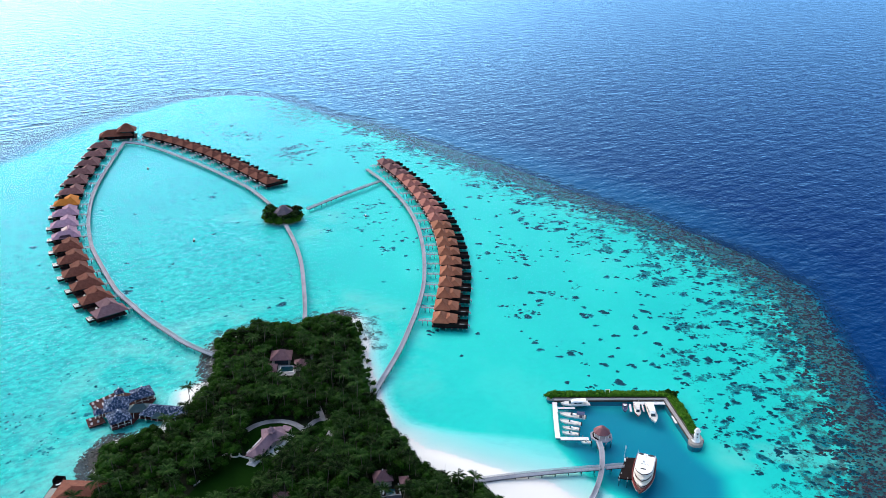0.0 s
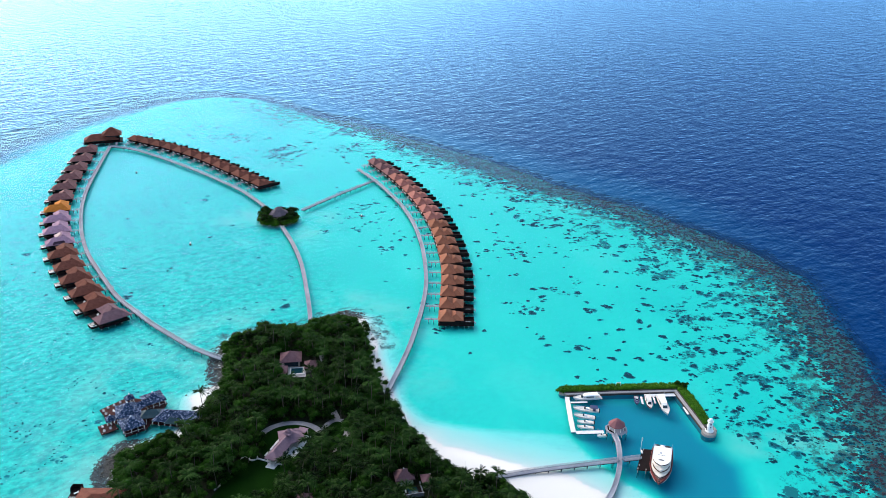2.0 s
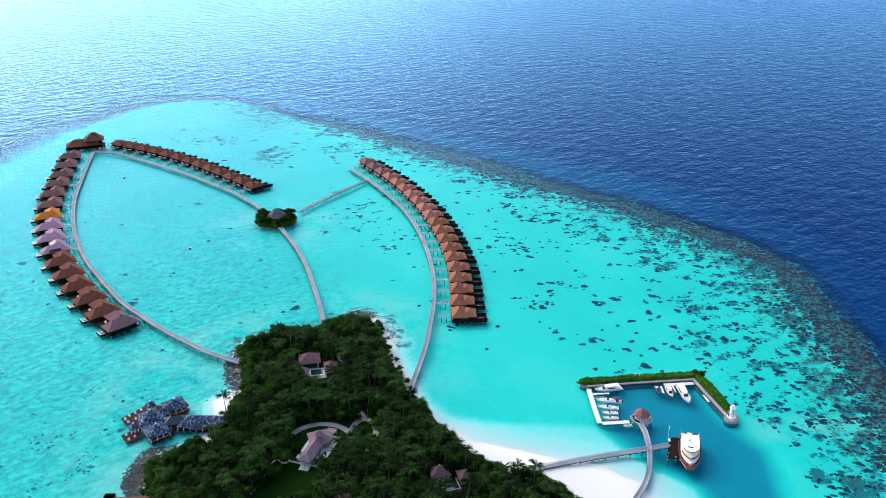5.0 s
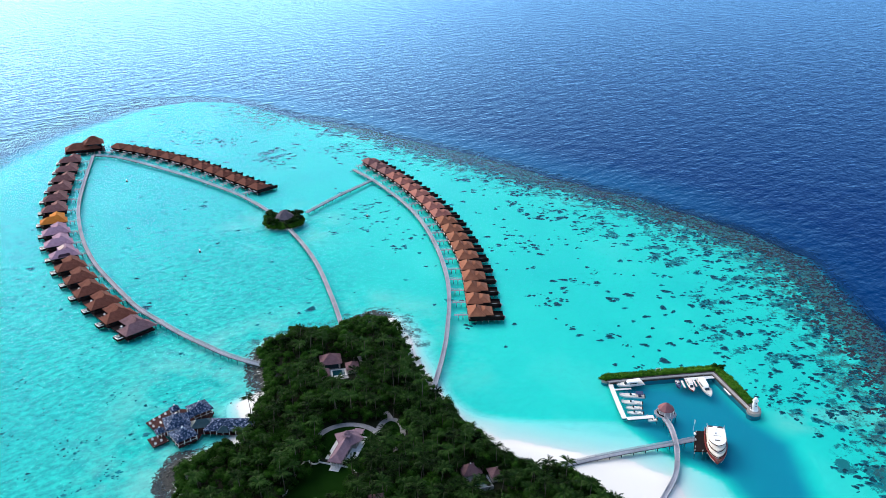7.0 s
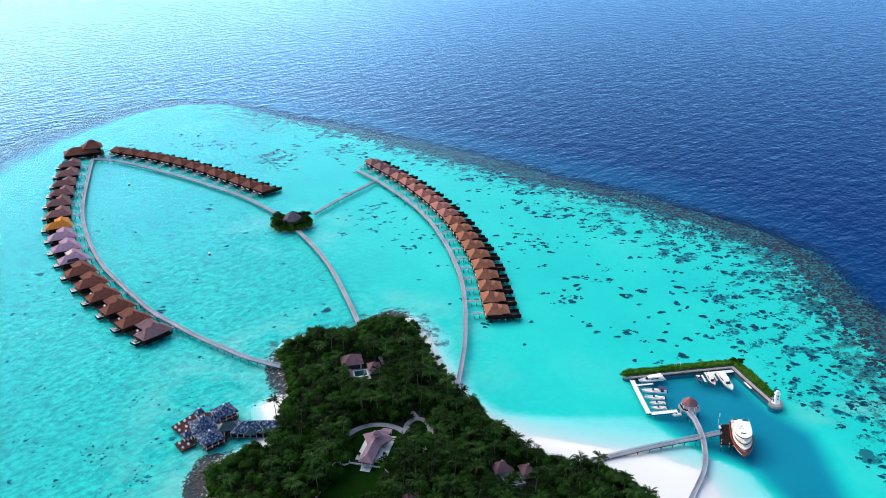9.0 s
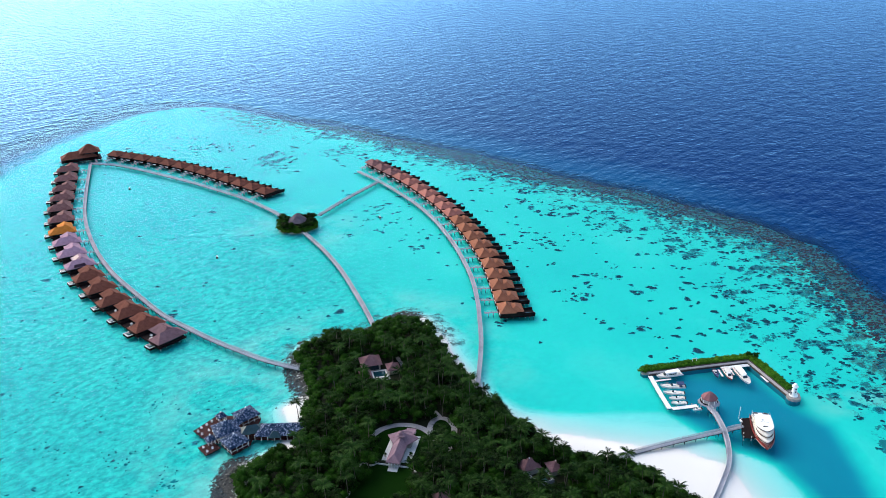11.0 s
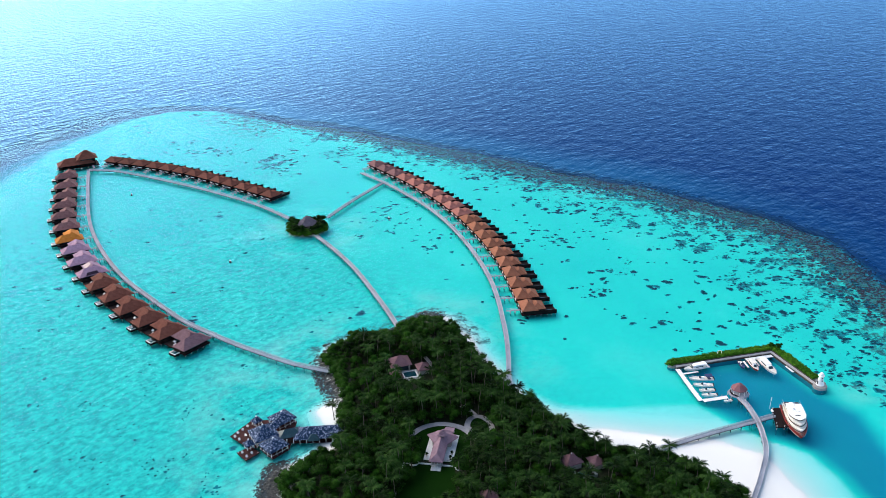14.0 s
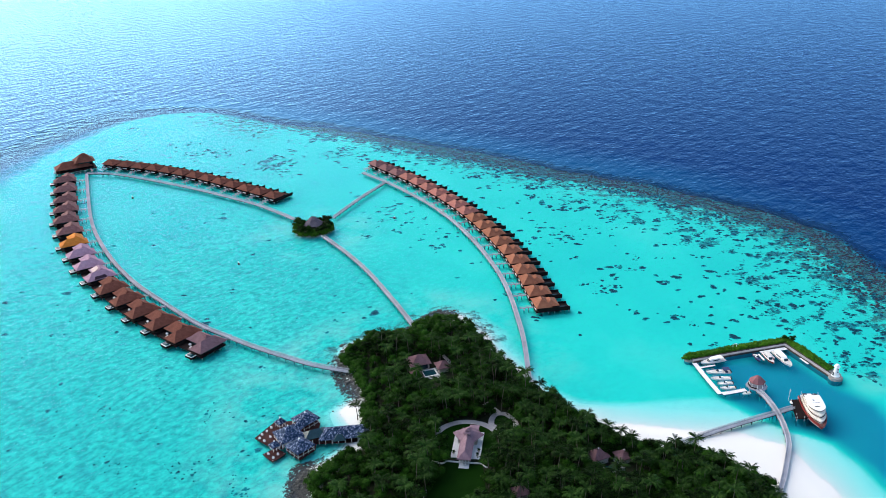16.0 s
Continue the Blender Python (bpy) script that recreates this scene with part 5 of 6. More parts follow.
def offset_line(pts, d):
    """A bent line moved sideways by d to its left, mitred at the bends."""
    p = [Vector(q) for q in pts]
    out = []
    for i in range(len(p)):
        n = Vector((0, 0))
        for a, b in ((i - 1, i), (i, i + 1)):
            if 0 <= a and b < len(p):
                t = (p[b] - p[a]).normalized()
                n += Vector((-t.y, t.x))
        n.normalize()
        t = (p[min(i + 1, len(p) - 1)] - p[max(i - 1, 0)]) if i in (0, len(p) - 1) else p[i + 1] - p[i]
        t.normalize()
        k = d / max(0.4, n.dot(Vector((-t.y, t.x))))
        out.append((p[i].x + n.x * k, p[i].y + n.y * k))
    return out


QUAY = [(66.5, 351.6), (94, 355.0), (121.4, 358.0), (124.9, 341), (128.4, 324.5)]
mole = thing("breakwater", "angled sandy concrete breakwater with a quay path round the harbour", "breakwater")
part("seawall", Geo().strip(offset_line(QUAY, 5.4), offset_line(QUAY, -0.9), -3.2, 1.15), SEAWALL, mole)
part("quay_path", Geo().strip(offset_line(QUAY, 0.7), offset_line(QUAY, -0.7), 1.0, 1.35), PAVING, mole, "pale quay path")
part("parapet", Geo().strip(offset_line(QUAY, 1.05), offset_line(QUAY, 0.7), 1.0, 1.75), FENDER, mole, "dark parapet below the hedge")
part("fender_beam", Geo().strip(offset_line(QUAY, -0.9), offset_line(QUAY, -1.15), -3.2, 1.1), FENDER, mole, "dark timber fender")
part("round_end", Geo().cone(129.6, 324.0, -3.2, 3.4, 1.25, 3.3, 20).cone(129.6, 324.0, 1.25, 3.1, 1.45, 3.1, 20), SEAWALL, mole)
part("round_end", Geo().cone(65.4, 353.8, -3.2, 2.3, 1.1, 2.2, 16), SEAWALL, mole)


def hedge(pts, half, seed, label):
    """A leafy bank along a line."""
    r = np.random.RandomState(seed)
    line = curve_through(pts, 1.3)
    _, _, _, nrm = sides(line, half)
    g = Geo()
    for q, n in zip(line, nrm):
        for s in (-0.55, 0.0, 0.55):
            c = q + n * half * s + r.uniform(-0.4, 0.4, 2)
            e = half * r.uniform(0.5, 0.72)
            leaf_clumps(g, (c[0], c[1], 1.2 + e * r.uniform(0.2, 0.6)), (e, e, e * 0.85), 110, 0.34, r)
    a, b, _, _ = sides(line, half * 0.85)
    g.strip(a, b, 1.1, 1.9)
    ob = thing("hedge", label, "hedge")
    part("foliage", g, LEAF_HEDGE, ob)
    stems = Geo()
    for q in line[::3]:
        stems.cone(q[0], q[1], 1.1, 0.1, 1.9, 0.07, 5)
    part("stem", stems, BARK, ob)


def bank(a, b, d):
    return [tuple(Vector(p).lerp(Vector(q), t)) for p, q in [(offset_line(QUAY, d)[a], offset_line(QUAY, d)[b])] for t in (0.0, 0.33, 0.66, 1.0)]


hedge([(64.0, 353.6)] + bank(0, 1, 3.6), 2.3, 1, "bright green leafy hedge on the breakwater, outer stretch")
hedge(bank(1, 2, 3.6), 2.3, 2, "bright green leafy hedge on the breakwater, middle stretch")
hedge(bank(2, 3, 3.7), 2.4, 3, "bright green leafy hedge on the breakwater's short arm")
hedge(bank(3, 4, 3.6)[:3], 2.3, 4, "bright green leafy hedge ending at the lighthouse")
for k, (x, y) in enumerate(((123.5, 361.5), (126.5, 359.5))):
    made = copy_thing(BROAD[k], pose(x, y, 1.0, 0, 0, 90 * k))
    made.scale = (0.4, 0.4, 0.5)
    tagged(made, "small leafy tree at the breakwater's corner", "tree", "trees on the breakwater")
arch = thing("quay_frame", "white painted frame standing in the breakwater hedge", "frame", pose(93, 358.5, 1.1, 0, 0, 7))
part("post", Geo().box(-1.2, -1.05, -0.1, 0.1, 0, 3.4), WHITE, arch)
part("post", Geo().box(1.05, 1.2, -0.1, 0.1, 0, 3.4), WHITE, arch)
part("crossbar", Geo().box(-1.2, 1.2, -0.09, 0.09, 3.1, 3.35), WHITE, arch)


def lighthouse():
    ob = thing("lighthouse", "small white tapered lighthouse at the breakwater's end", "lighthouse", pose(129.8, 324.6, 1.4))
    part("base", Geo().cone(0, 0, 0, 2.0, 0.5, 1.9, 16), WHITE, ob)
    part("tower", Geo().cone(0, 0, 0.5, 1.55, 4.9, 1.0, 16), WHITE, ob, smooth=False)
    part("gallery", Geo().cone(0, 0, 4.8, 1.1, 5.05, 1.5, 16).cone(0, 0, 5.05, 1.5, 5.2, 1.5, 16), WHITE, ob)
    rail = Geo()
    for k in range(12):
        a = 2 * math.pi * k / 12
        rail.cone(1.4 * math.cos(a), 1.4 * math.sin(a), 5.2, 0.035, 5.8, 0.035, 5)
    part("railing", rail, WHITE, ob)
    lamp = part("lantern", Geo().cone(0, 0, 5.2, 0.95, 6.2, 0.95, 10), WHITE, ob)
    part("dome", Geo().cone(0, 0, 6.2, 0.95, 6.6, 0.7, 12).cone(0, 0, 6.6, 0.7, 7.0, 0.1, 12), WHITE, lamp)
    part("door", Geo().box(-1.62, -1.4, -0.4, 0.4, 0.5, 2.3), GEAR, ob)
    for z in (2.4, 3.9):
        part("window", Geo().box(-0.25, 0.25, -1.35, -1.0, z, z + 0.6), GEAR, ob)


lighthouse()


def pontoon(pts, half, label, z=0.55):
    line = curve_through(pts, 2.5)
    a, b, _, nrm = sides(line, half)
    ob = thing("pontoon", label, "pontoon")
    part("deck", Geo().strip(a, b, z - 0.2, z), STONE, ob)
    part("float", Geo().strip(line + nrm * (half - 0.25), line - nrm * (half - 0.25), -0.35, z - 0.2), SEAWALL, ob)
    for q, n in list(zip(line, nrm))[1::3]:
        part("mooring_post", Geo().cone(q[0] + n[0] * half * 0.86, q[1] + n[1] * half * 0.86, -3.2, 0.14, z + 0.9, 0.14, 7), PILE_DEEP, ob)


pontoon([(67.0, 350.2), (66.9, 340), (67.0, 330), (67.2, 321.2)], 1.15, "white floating pontoon for small boats")
pontoon([(68.4, 321.0), (75, 321.6), (81.2, 322.2)], 1.15, "white floating pontoon leading to the harbour pavilion")
pontoon([(68.3, 345.4), (72, 345.8), (76.5, 346.3)], 0.55, "narrow white finger pontoon below the yacht")
pontoon([(105.5, 353.7), (113, 354.5), (121.0, 355.4)], 1.2, "pale floating pontoon below the breakwater")
pontoon([(103.6, 352.6), (103.5, 349.5), (103.4, 346.2)], 0.5, "white finger pontoon between moored boats")
pontoon([(109.6, 352.8), (109.6, 350), (109.6, 347)], 0.4, "narrow finger pontoon between red and white boats")
pontoon([(123.0, 344.8), (123.4, 341.8), (123.8, 338.8)], 0.8, "small white landing pontoon beside the breakwater arm")


def hull_geo(length, beam, free, draft=0.5, flare=0.82, bow=0.55, n=14):
    """A boat's shell, stern at 0 and bow at length, with a raked stem and a sheer."""
    g = Geo()
    rows = []
    for k in range(n + 1):
        s = k / n
        w = beam / 2 * (1 if s < bow else max(0.03, (1 - ((s - bow) / (1 - bow)) ** 2.2)))
        w *= 0.9 + 0.1 * min(1, s * 4)
        top = free * (1 + 0.35 * s * s)
        x = length * s
        cut = draft * (1 - 0.9 * max(0, (s - 0.75) / 0.25))
        rows.append([(x, -w, top), (x - 0.06 * length * s ** 4, -w * flare, 0.25 * free), (x - 0.1 * length * s ** 4, 0, -cut), (x - 0.06 * length * s ** 4, w * flare, 0.25 * free), (x, w, top)])
    for r_ in rows:
        g.v += r_
    for k in range(n):
        for j in range(4):
            a = k * 5 + j
            g.f.append((a, a + 5, a + 6, a + 1))
    g.f.append((0, 1, 2, 3, 4))
    return g, rows


def deck_geo(rows, drop=0.12, inset=0.9):
    g = Geo()
    n = len(rows)
    for r_ in rows:
        g.v += [(r_[0][0], r_[0][1] * inset, r_[0][2] - drop), (r_[4][0], r_[4][1] * inset, r_[4][2] - drop)]
    g.f = [(2 * k, 2 * k + 2, 2 * k + 3, 2 * k + 1) for k in range(n - 1)]
    return g


def tapered(x0, x1, w0, w1, z0, z1, rake=0.4, tuck=0.85):
    """A cabin block: wider aft (w0) than forward (w1), leaning back at its front."""
    a = [(x0, -w0, z0), (x1, -w1, z0), (x1, w1, z0), (x0, w0, z0)]
    b = [(x0 + rake * 0.2, -w0 * tuck, z1), (x1 - rake, -w1 * tuck, z1), (x1 - rake, w1 * tuck, z1), (x0 + rake * 0.2, w0 * tuck, z1)]
    return Geo().add(a + b, [(3, 2, 1, 0), (4, 5, 6, 7)] + [(i, (i + 1) % 4, 4 + (i + 1) % 4, 4 + i) for i in range(4)])


def boat(name, label, stern, bow, beam, style, cat="motor boat"):
    a, b = Vector(stern), Vector(bow)
    length = (b - a).length
    ob = thing(name, label, cat, pose(a.x, a.y, 0, 0, 0, math.degrees(math.atan2(b.y - a.y, b.x - a.x))), group="boats moored in the harbour")
    free = 0.55 + 0.045 * length
    shell, rows = hull_geo(length, beam, free)
    colour = {"red": RED, "navy": NAVY}.get(style, WHITE)
    part("hull", shell, colour, ob, smooth=False)
    part("deck", deck_geo(rows), CREAM if style != "navy" else NAVY, ob)
    h = beam / 2
    if style in ("yacht", "white", "red"):
        part("cabin", tapered(length * 0.22, length * 0.66, h * 0.8, h * 0.55, free * 0.9, free + 1.35), WHITE, ob)
        win = part("windscreen", tapered(length * 0.60, length * 0.70, h * 0.58, h * 0.46, free * 1.1, free + 1.1, 0.55), GLASS, ob)
        part("roof", tapered(length * 0.10, length * 0.58, h * 0.85, h * 0.6, free + 1.5, free + 1.66, 0.2, 0.97), WHITE if style != "red" else CREAM, ob)
        for s in (-1, 1):
            part("side_window", Geo().box(length * 0.27, length * 0.55, s * h * 0.79 - 0.03, s * h * 0.79 + 0.03, free + 0.5, free + 1.0), GLASS, ob)
            part("roof_post", Geo().box(length * 0.12, length * 0.13, s * h * 0.75 - 0.04, s * h * 0.75 + 0.04, free * 0.9, free + 1.52), METAL, ob)
        part("sternboard", Geo().box(-0.7, 0.05, -h * 0.7, h * 0.7, 0.25, 0.4), CREAM, ob)
    else:
        part("console", tapered(length * 0.38, length * 0.56, h * 0.4, h * 0.3, free * 0.85, free + 0.75), WHITE, ob)
        part("windscreen", tapered(length * 0.5, length * 0.58, h * 0.42, h * 0.36, free + 0.3, free + 1.0, 0.3), GLASS, ob)
        part("seat", Geo().box(length * 0.12, length * 0.24, -h * 0.7, h * 0.7, free * 0.85, free + 0.25, 0.05), CREAM if style != "canopy" else NAVY, ob)
        if style == "canopy":
            part("canopy", tapered(length * 0.05, length * 0.34, h * 0.9, h * 0.8, free + 1.45, free + 1.6, 0.1, 0.95), NAVY, ob, "navy canvas canopy")
            for s in (-1, 1):
                for f_ in (0.07, 0.32):
                    part("canopy_pole", Geo().cone(length * f_, s * h * 0.78, free * 0.85, 0.03, free + 1.47, 0.03, 5), METAL, ob)
        for s in (-0.4, 0.4):
            e = part("outboard_engine", Geo().box(-0.45, 0.05, s * h - 0.2, s * h + 0.2, 0.35, free + 0.45, 0.1), GEAR, ob)
    part("rubbing_strake", Geo().strip([(r_[0][0], r_[0][1] - 0.04) for r_ in rows[:-1]], [(r_[0][0], r_[0][1] + 0.02) for r_ in rows[:-1]], free * 0.86, free * 0.97), GEAR, ob)
    part("bow_rail", Geo().strip([(r_[0][0], r_[0][1] * 0.93) for r_ in rows[9:]] + [(r_[4][0], r_[4][1] * 0.93) for r_ in rows[:8:-1]],
                                 [(r_[0][0] - 0.05, r_[0][1] * 0.90) for r_ in rows[9:]] + [(r_[4][0] - 0.05, r_[4][1] * 0.90) for r_ in rows[:8:-1]], free * 1.35 + 0.45, free * 1.35 + 0.52), METAL, ob)
    return ob


boat("yacht", "white cabin cruiser moored at the pontoon's end", (83.4, 350.8), (69.6, 348.6), 3.9, "yacht")
boat("speedboat", "white speedboat with a navy canopy moored at the pontoon", (81.0, 338.6), (68.8, 340.2), 3.4, "canopy")
boat("speedboat", "white open speedboat with twin outboards at the pontoon", (78.4, 332.8), (68.6, 334.6), 2.9, "open")
boat("speedboat", "small white motorboat moored at the pontoon", (77.4, 328.8), (69.6, 329.4), 2.4, "open")
boat("speedboat", "small white skiff with outboard engines at the pontoon", (76.8, 324.8), (69.2, 325.4), 2.3, "open")
boat("speedboat", "dark navy covered speedboat below the breakwater", (101.2, 352.6), (100.4, 345.0), 2.6, "navy")
boat("cabin_boat", "red-hulled cabin boat with a cream roof below the breakwater", (106.6, 352.6), (106.4, 341.8), 3.3, "red")
boat("yacht", "sleek white motor yacht moored bow out below the breakwater", (112.6, 353.0), (113.6, 337.0), 4.4, "white")
boat("dinghy", "small white dinghy beside the harbour pavilion", (82.0, 319.4), (77.6, 318.9), 1.7, "open")


def tier(x0, x1, half, z0, z1, front=0.45, n=12, lean=0.0):
    """A ship's deckhouse: straight sides aft, rounded in plan towards its front; lean: how far its top draws back."""
    g = Geo()
    ring = []
    for k in range(n + 1):
        t = k / n
        w = half * (0.93 + 0.07 * min(1, 4 * t)) * (1 if t < 1 - front else max(0.0, 1 - ((t - 1 + front) / front) ** 2.4) ** 0.75)
        ring.append((x0 + (x1 - x0) * t, max(w, 0.25)))
    low = [(x, -w, z0) for x, w in ring] + [(x, w, z0) for x, w in reversed(ring)]
    top = [(x0 + (x - x0) * (1 - lean / (x1 - x0)), y * (1 - 0.25 * lean / half), z1) for x, y, _ in low]
    m = len(low)
    g.add(low + top, [tuple(reversed(range(m))), tuple(range(m, 2 * m))] + [(i, (i + 1) % m, m + (i + 1) % m, m + i) for i in range(m)])
    return g


def ferry():
    a, b = Vector((105.4, 309.0)), Vector((98.8, 284.4))
    ob = thing("ferry", "white triple-decked cruise boat with a red hull at the landing", "cruise boat", pose(a.x, a.y, 0, 0, 0, math.degrees(math.atan2(b.y - a.y, b.x - a.x))))
    L, h = (b - a).length, 4.7
    shell, rows = hull_geo(L, 2 * h, 1.9, 1.4, 0.86, 0.42)
    part("hull", shell, RED, ob, "dark red hull")
    part("main_deck", deck_geo(rows, 0.1, 0.95), RED_DECK, ob, "red-brown main deck")
    for k in (0, 4):
        s = 1 if k else -1
        part("bulwark", Geo().strip([(r_[k][0], r_[k][1] + 0.08) for r_ in rows[:-1]], [(r_[k][0], r_[k][1] - 0.08) for r_ in rows[:-1]], 1.75, 2.75), RED, ob)
        part("rubbing_strake", Geo().strip([(r_[k][0], r_[k][1] + s * 0.1) for r_ in rows[:-1]], [(r_[k][0], r_[k][1] - s * 0.02) for r_ in rows[:-1]], 1.2, 1.4), CREAM, ob)
    tiers = (("lower_cabin", 2.2, 0.88, 0.80, 1.9, 3.3), ("middle_cabin", 2.6, 0.80, 0.77, 3.45, 4.9), ("upper_cabin", 5.6, 0.71, 0.74, 5.05, 6.4))
    for name, x0, x1, w, z0, z1 in tiers:
        cabin = part(name, tier(x0, L * x1, h * w, z0, z1, 0.42, lean=0.35), CREAM, ob)
        part("window_band", tier(x0 + (L * x1 - x0) * 0.45, L * x1 + 0.05, h * w + 0.03, z0 + 0.75, z1 - 0.4, 0.70, lean=0.12), SHIP_GLASS, cabin, "dark tinted front windows")
        for s in (-1, 1):
            for k in range(6):
                x = x0 + 0.8 + k * 1.5
                part("window", Geo().box(x, x + 1.0, s * h * w * 0.965 - 0.08, s * h * w * 0.965 + 0.08, z0 + 0.7, z1 - 0.5), SHIP_GLASS, cabin)
    part("middle_deck", tier(1.0, L * 0.865, h * 0.86, 3.3, 3.45, 0.42), CREAM, ob)
    part("upper_deck", tier(2.0, L * 0.785, h * 0.82, 4.9, 5.05, 0.42), CREAM, ob)
    part("sun_roof", tier(5.2, L * 0.72, h * 0.79, 6.4, 6.55, 0.42), WHITE, ob)
    for z, x1, w in ((3.45, 0.88, 0.84), (5.05, 0.79, 0.80)):
        for s in (-1, 1):
            part("deck_rail", Geo().box(1.4, L * x1 * 0.55, s * h * w - 0.04, s * h * w + 0.04, z + 0.85, z + 0.95), METAL, ob)
            for x in np.arange(1.5, L * x1 * 0.55, 2.2):
                part("rail_post", Geo().box(x, x + 0.07, s * h * w - 0.035, s * h * w + 0.035, z, z + 0.86), METAL, ob)
    part("tender", hull_geo(4.0, 1.7, 0.7, 0.2, 0.8, 0.5, 8)[0], GEAR, ob, "dark tender on the stern deck", m=pose(1.9, -2.4, 3.7, 0, 0, 80))
    for x0, x1, y0, y1, z0, z1 in ((1.2, 2.3, 1.4, 2.6, 3.45, 4.2), (2.8, 3.8, -3.0, -1.8, 5.05, 5.8), (2.7, 4.1, 1.2, 2.8, 5.05, 5.9), (4.3, 5.0, -2.6, -0.4, 5.05, 5.6)):
        part("deck_locker", Geo().box(x0, x1, y0, y1, z0, z1, 0.12), GEAR, ob)
    part("life_raft", Geo().box(2.6, 4.2, -1.2, 0.6, 5.05, 5.7, 0.2), WHITE, ob)
    part("life_raft", Geo().box(0.9, 1.9, -0.6, 0.8, 3.45, 4.1, 0.2), WHITE, ob)
    part("stern_cover", Geo().box(2.15, 5.0, -3.4, 3.4, 5.054, 5.09), GEAR, ob, "dark mat on the stern of the upper deck")
    part("air_unit", Geo().box(9.4, 10.2, -1.0, -0.2, 6.55, 6.95, 0.08), METAL, ob)
    for x0, x1, y0, y1 in ((11.2, 11.5, -1.7, -0.7), (11.2, 11.5, -0.4, 0.5), (11.2, 11.5, 0.8, 1.7)):
        part("roof_marking", Geo().box(x0, x1, y0, y1, 6.554, 6.57), GEAR, ob, "short dark bar painted on the roof")
    part("dark_hatch", Geo().box(14.4, 15.2, -1.3, 1.0, 6.554, 6.63, 0.02), GEAR, ob)
    part("mast", Geo().cone(7.0, 0, 6.55, 0.12, 8.8, 0.05, 6), METAL, ob)
    part("bow_winch", Geo().box(L * 0.93, L * 0.955, -0.3, 0.3, 2.2, 2.7, 0.06), GEAR, ob)
    part("swim_platform", Geo().box(-1.3, 0.1, -h * 0.8, h * 0.8, 0.5, 0.75, 0.05), CREAM, ob)


RED_DECK = surface("red_brown_ship_deck", (0.10, 0.035, 0.028), (0.20, 0.075, 0.06), 0.7, 0.3, 2.0, relief=0.05)
SHIP_GLASS = surface("red_tinted_ship_glass", (0.05, 0.02, 0.02), (0.10, 0.045, 0.045), 0.15, 0.3, 1.0, relief=0.0)
ferry()


def landing():
    ob = thing("boat_landing", "dark timber boat landing on stilts beside the cruise boat", "landing stage")
    part("deck", Geo().prism([(96.2, 308.4), (91.2, 293.8), (95.4, 293.2), (97.6, 293.6), (101.4, 308.2)], 1.45, 1.8), WOOD_DARK, ob)
    for x, y in ((96.6, 307.6), (94.6, 302), (92.8, 296.6), (91.8, 294.2), (95.2, 293.7), (97.2, 294.2), (98.6, 299), (100.6, 306)):
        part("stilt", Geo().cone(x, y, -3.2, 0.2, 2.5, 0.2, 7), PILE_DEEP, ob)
    part("fender_rail", Geo().prism([(97.5, 293.6), (97.8, 293.6), (101.6, 308.2), (101.3, 308.2)], 1.8, 2.1), GEAR, ob)
    return ob


landing()
flag = thing("flag_pole", "white flag pole with a furled flag at the landing's corner", "flag pole", pose(95.6, 308.6, 1.6))
part("pole", Geo().cone(0, 0, -0.2, 0.09, 6.5, 0.05, 6), WHITE, flag)
part("flag", Geo().add([(0.06, 0, 6.3), (0.5, 0.15, 5.9), (0.45, 0.1, 4.4), (0.08, 0, 4.2), (0.06, 0.06, 6.3), (0.5, 0.21, 5.9), (0.45, 0.16, 4.4), (0.08, 0.06, 4.2)], [(0, 1, 2, 3), (7, 6, 5, 4), (0, 4, 5, 1), (1, 5, 6, 2), (2, 6, 7, 3)]), WHITE, flag)
part("boat_fender", Geo().box(-0.3, 0.3, -3.4, -1.6, -0.2, 0.9, 0.15), WHITE, flag)


def harbour_hut():
    ob = thing("harbour_pavilion", "open octagonal pavilion with a mauve hipped roof on the jetty", "pavilion", pose(86.9, 322.9, 0))
    part("deck", Geo().prism([(5.2 * math.cos(a), 4.9 * math.sin(a)) for a in np.radians(range(0, 360, 45)) + 0.39], 1.5, 2.0), WOOD_GREY, ob)
    part("roof", Geo().cone(0, 0, 4.3, 3.9, 4.5, 4.0, 8, 0.39).cone(0, 0, 4.5, 4.0, 6.6, 1.5, 8, 0.39), ROOF_MAUVE_PINK, ob)
    part("roof_cap", Geo().cone(0, 0, 6.55, 1.7, 7.6, 0.1, 8, 0.39), ROOF_MAUVE_PINK, ob)
    for k in range(8):
        a = 0.39 + math.pi / 4 * k
        part("column", COLUMN, None, ob, m=pose(3.5 * math.cos(a), 3.5 * math.sin(a), 1.98) @ Matrix.Diagonal((1.1, 1.1, 2.5, 1)))
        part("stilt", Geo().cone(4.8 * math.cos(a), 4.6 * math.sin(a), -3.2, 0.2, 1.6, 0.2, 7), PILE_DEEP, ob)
    for k in (0, 2, 3, 4, 7):
        a = math.pi / 4 * k + 0.39 * 2
        part("bench", Geo().box(-1.3, 1.3, -0.25, 0.25, 2.0, 2.5, 0.05), WOOD_DARK, ob, m=pose(3.7 * math.cos(a), 3.7 * math.sin(a), 0, 0, 0, math.degrees(a) + 90))


ROOF_MAUVE_PINK = roof_material("pinkish_mauve_tile", (0.15, 0.06, 0.066), (0.28, 0.13, 0.138))
harbour_hut()

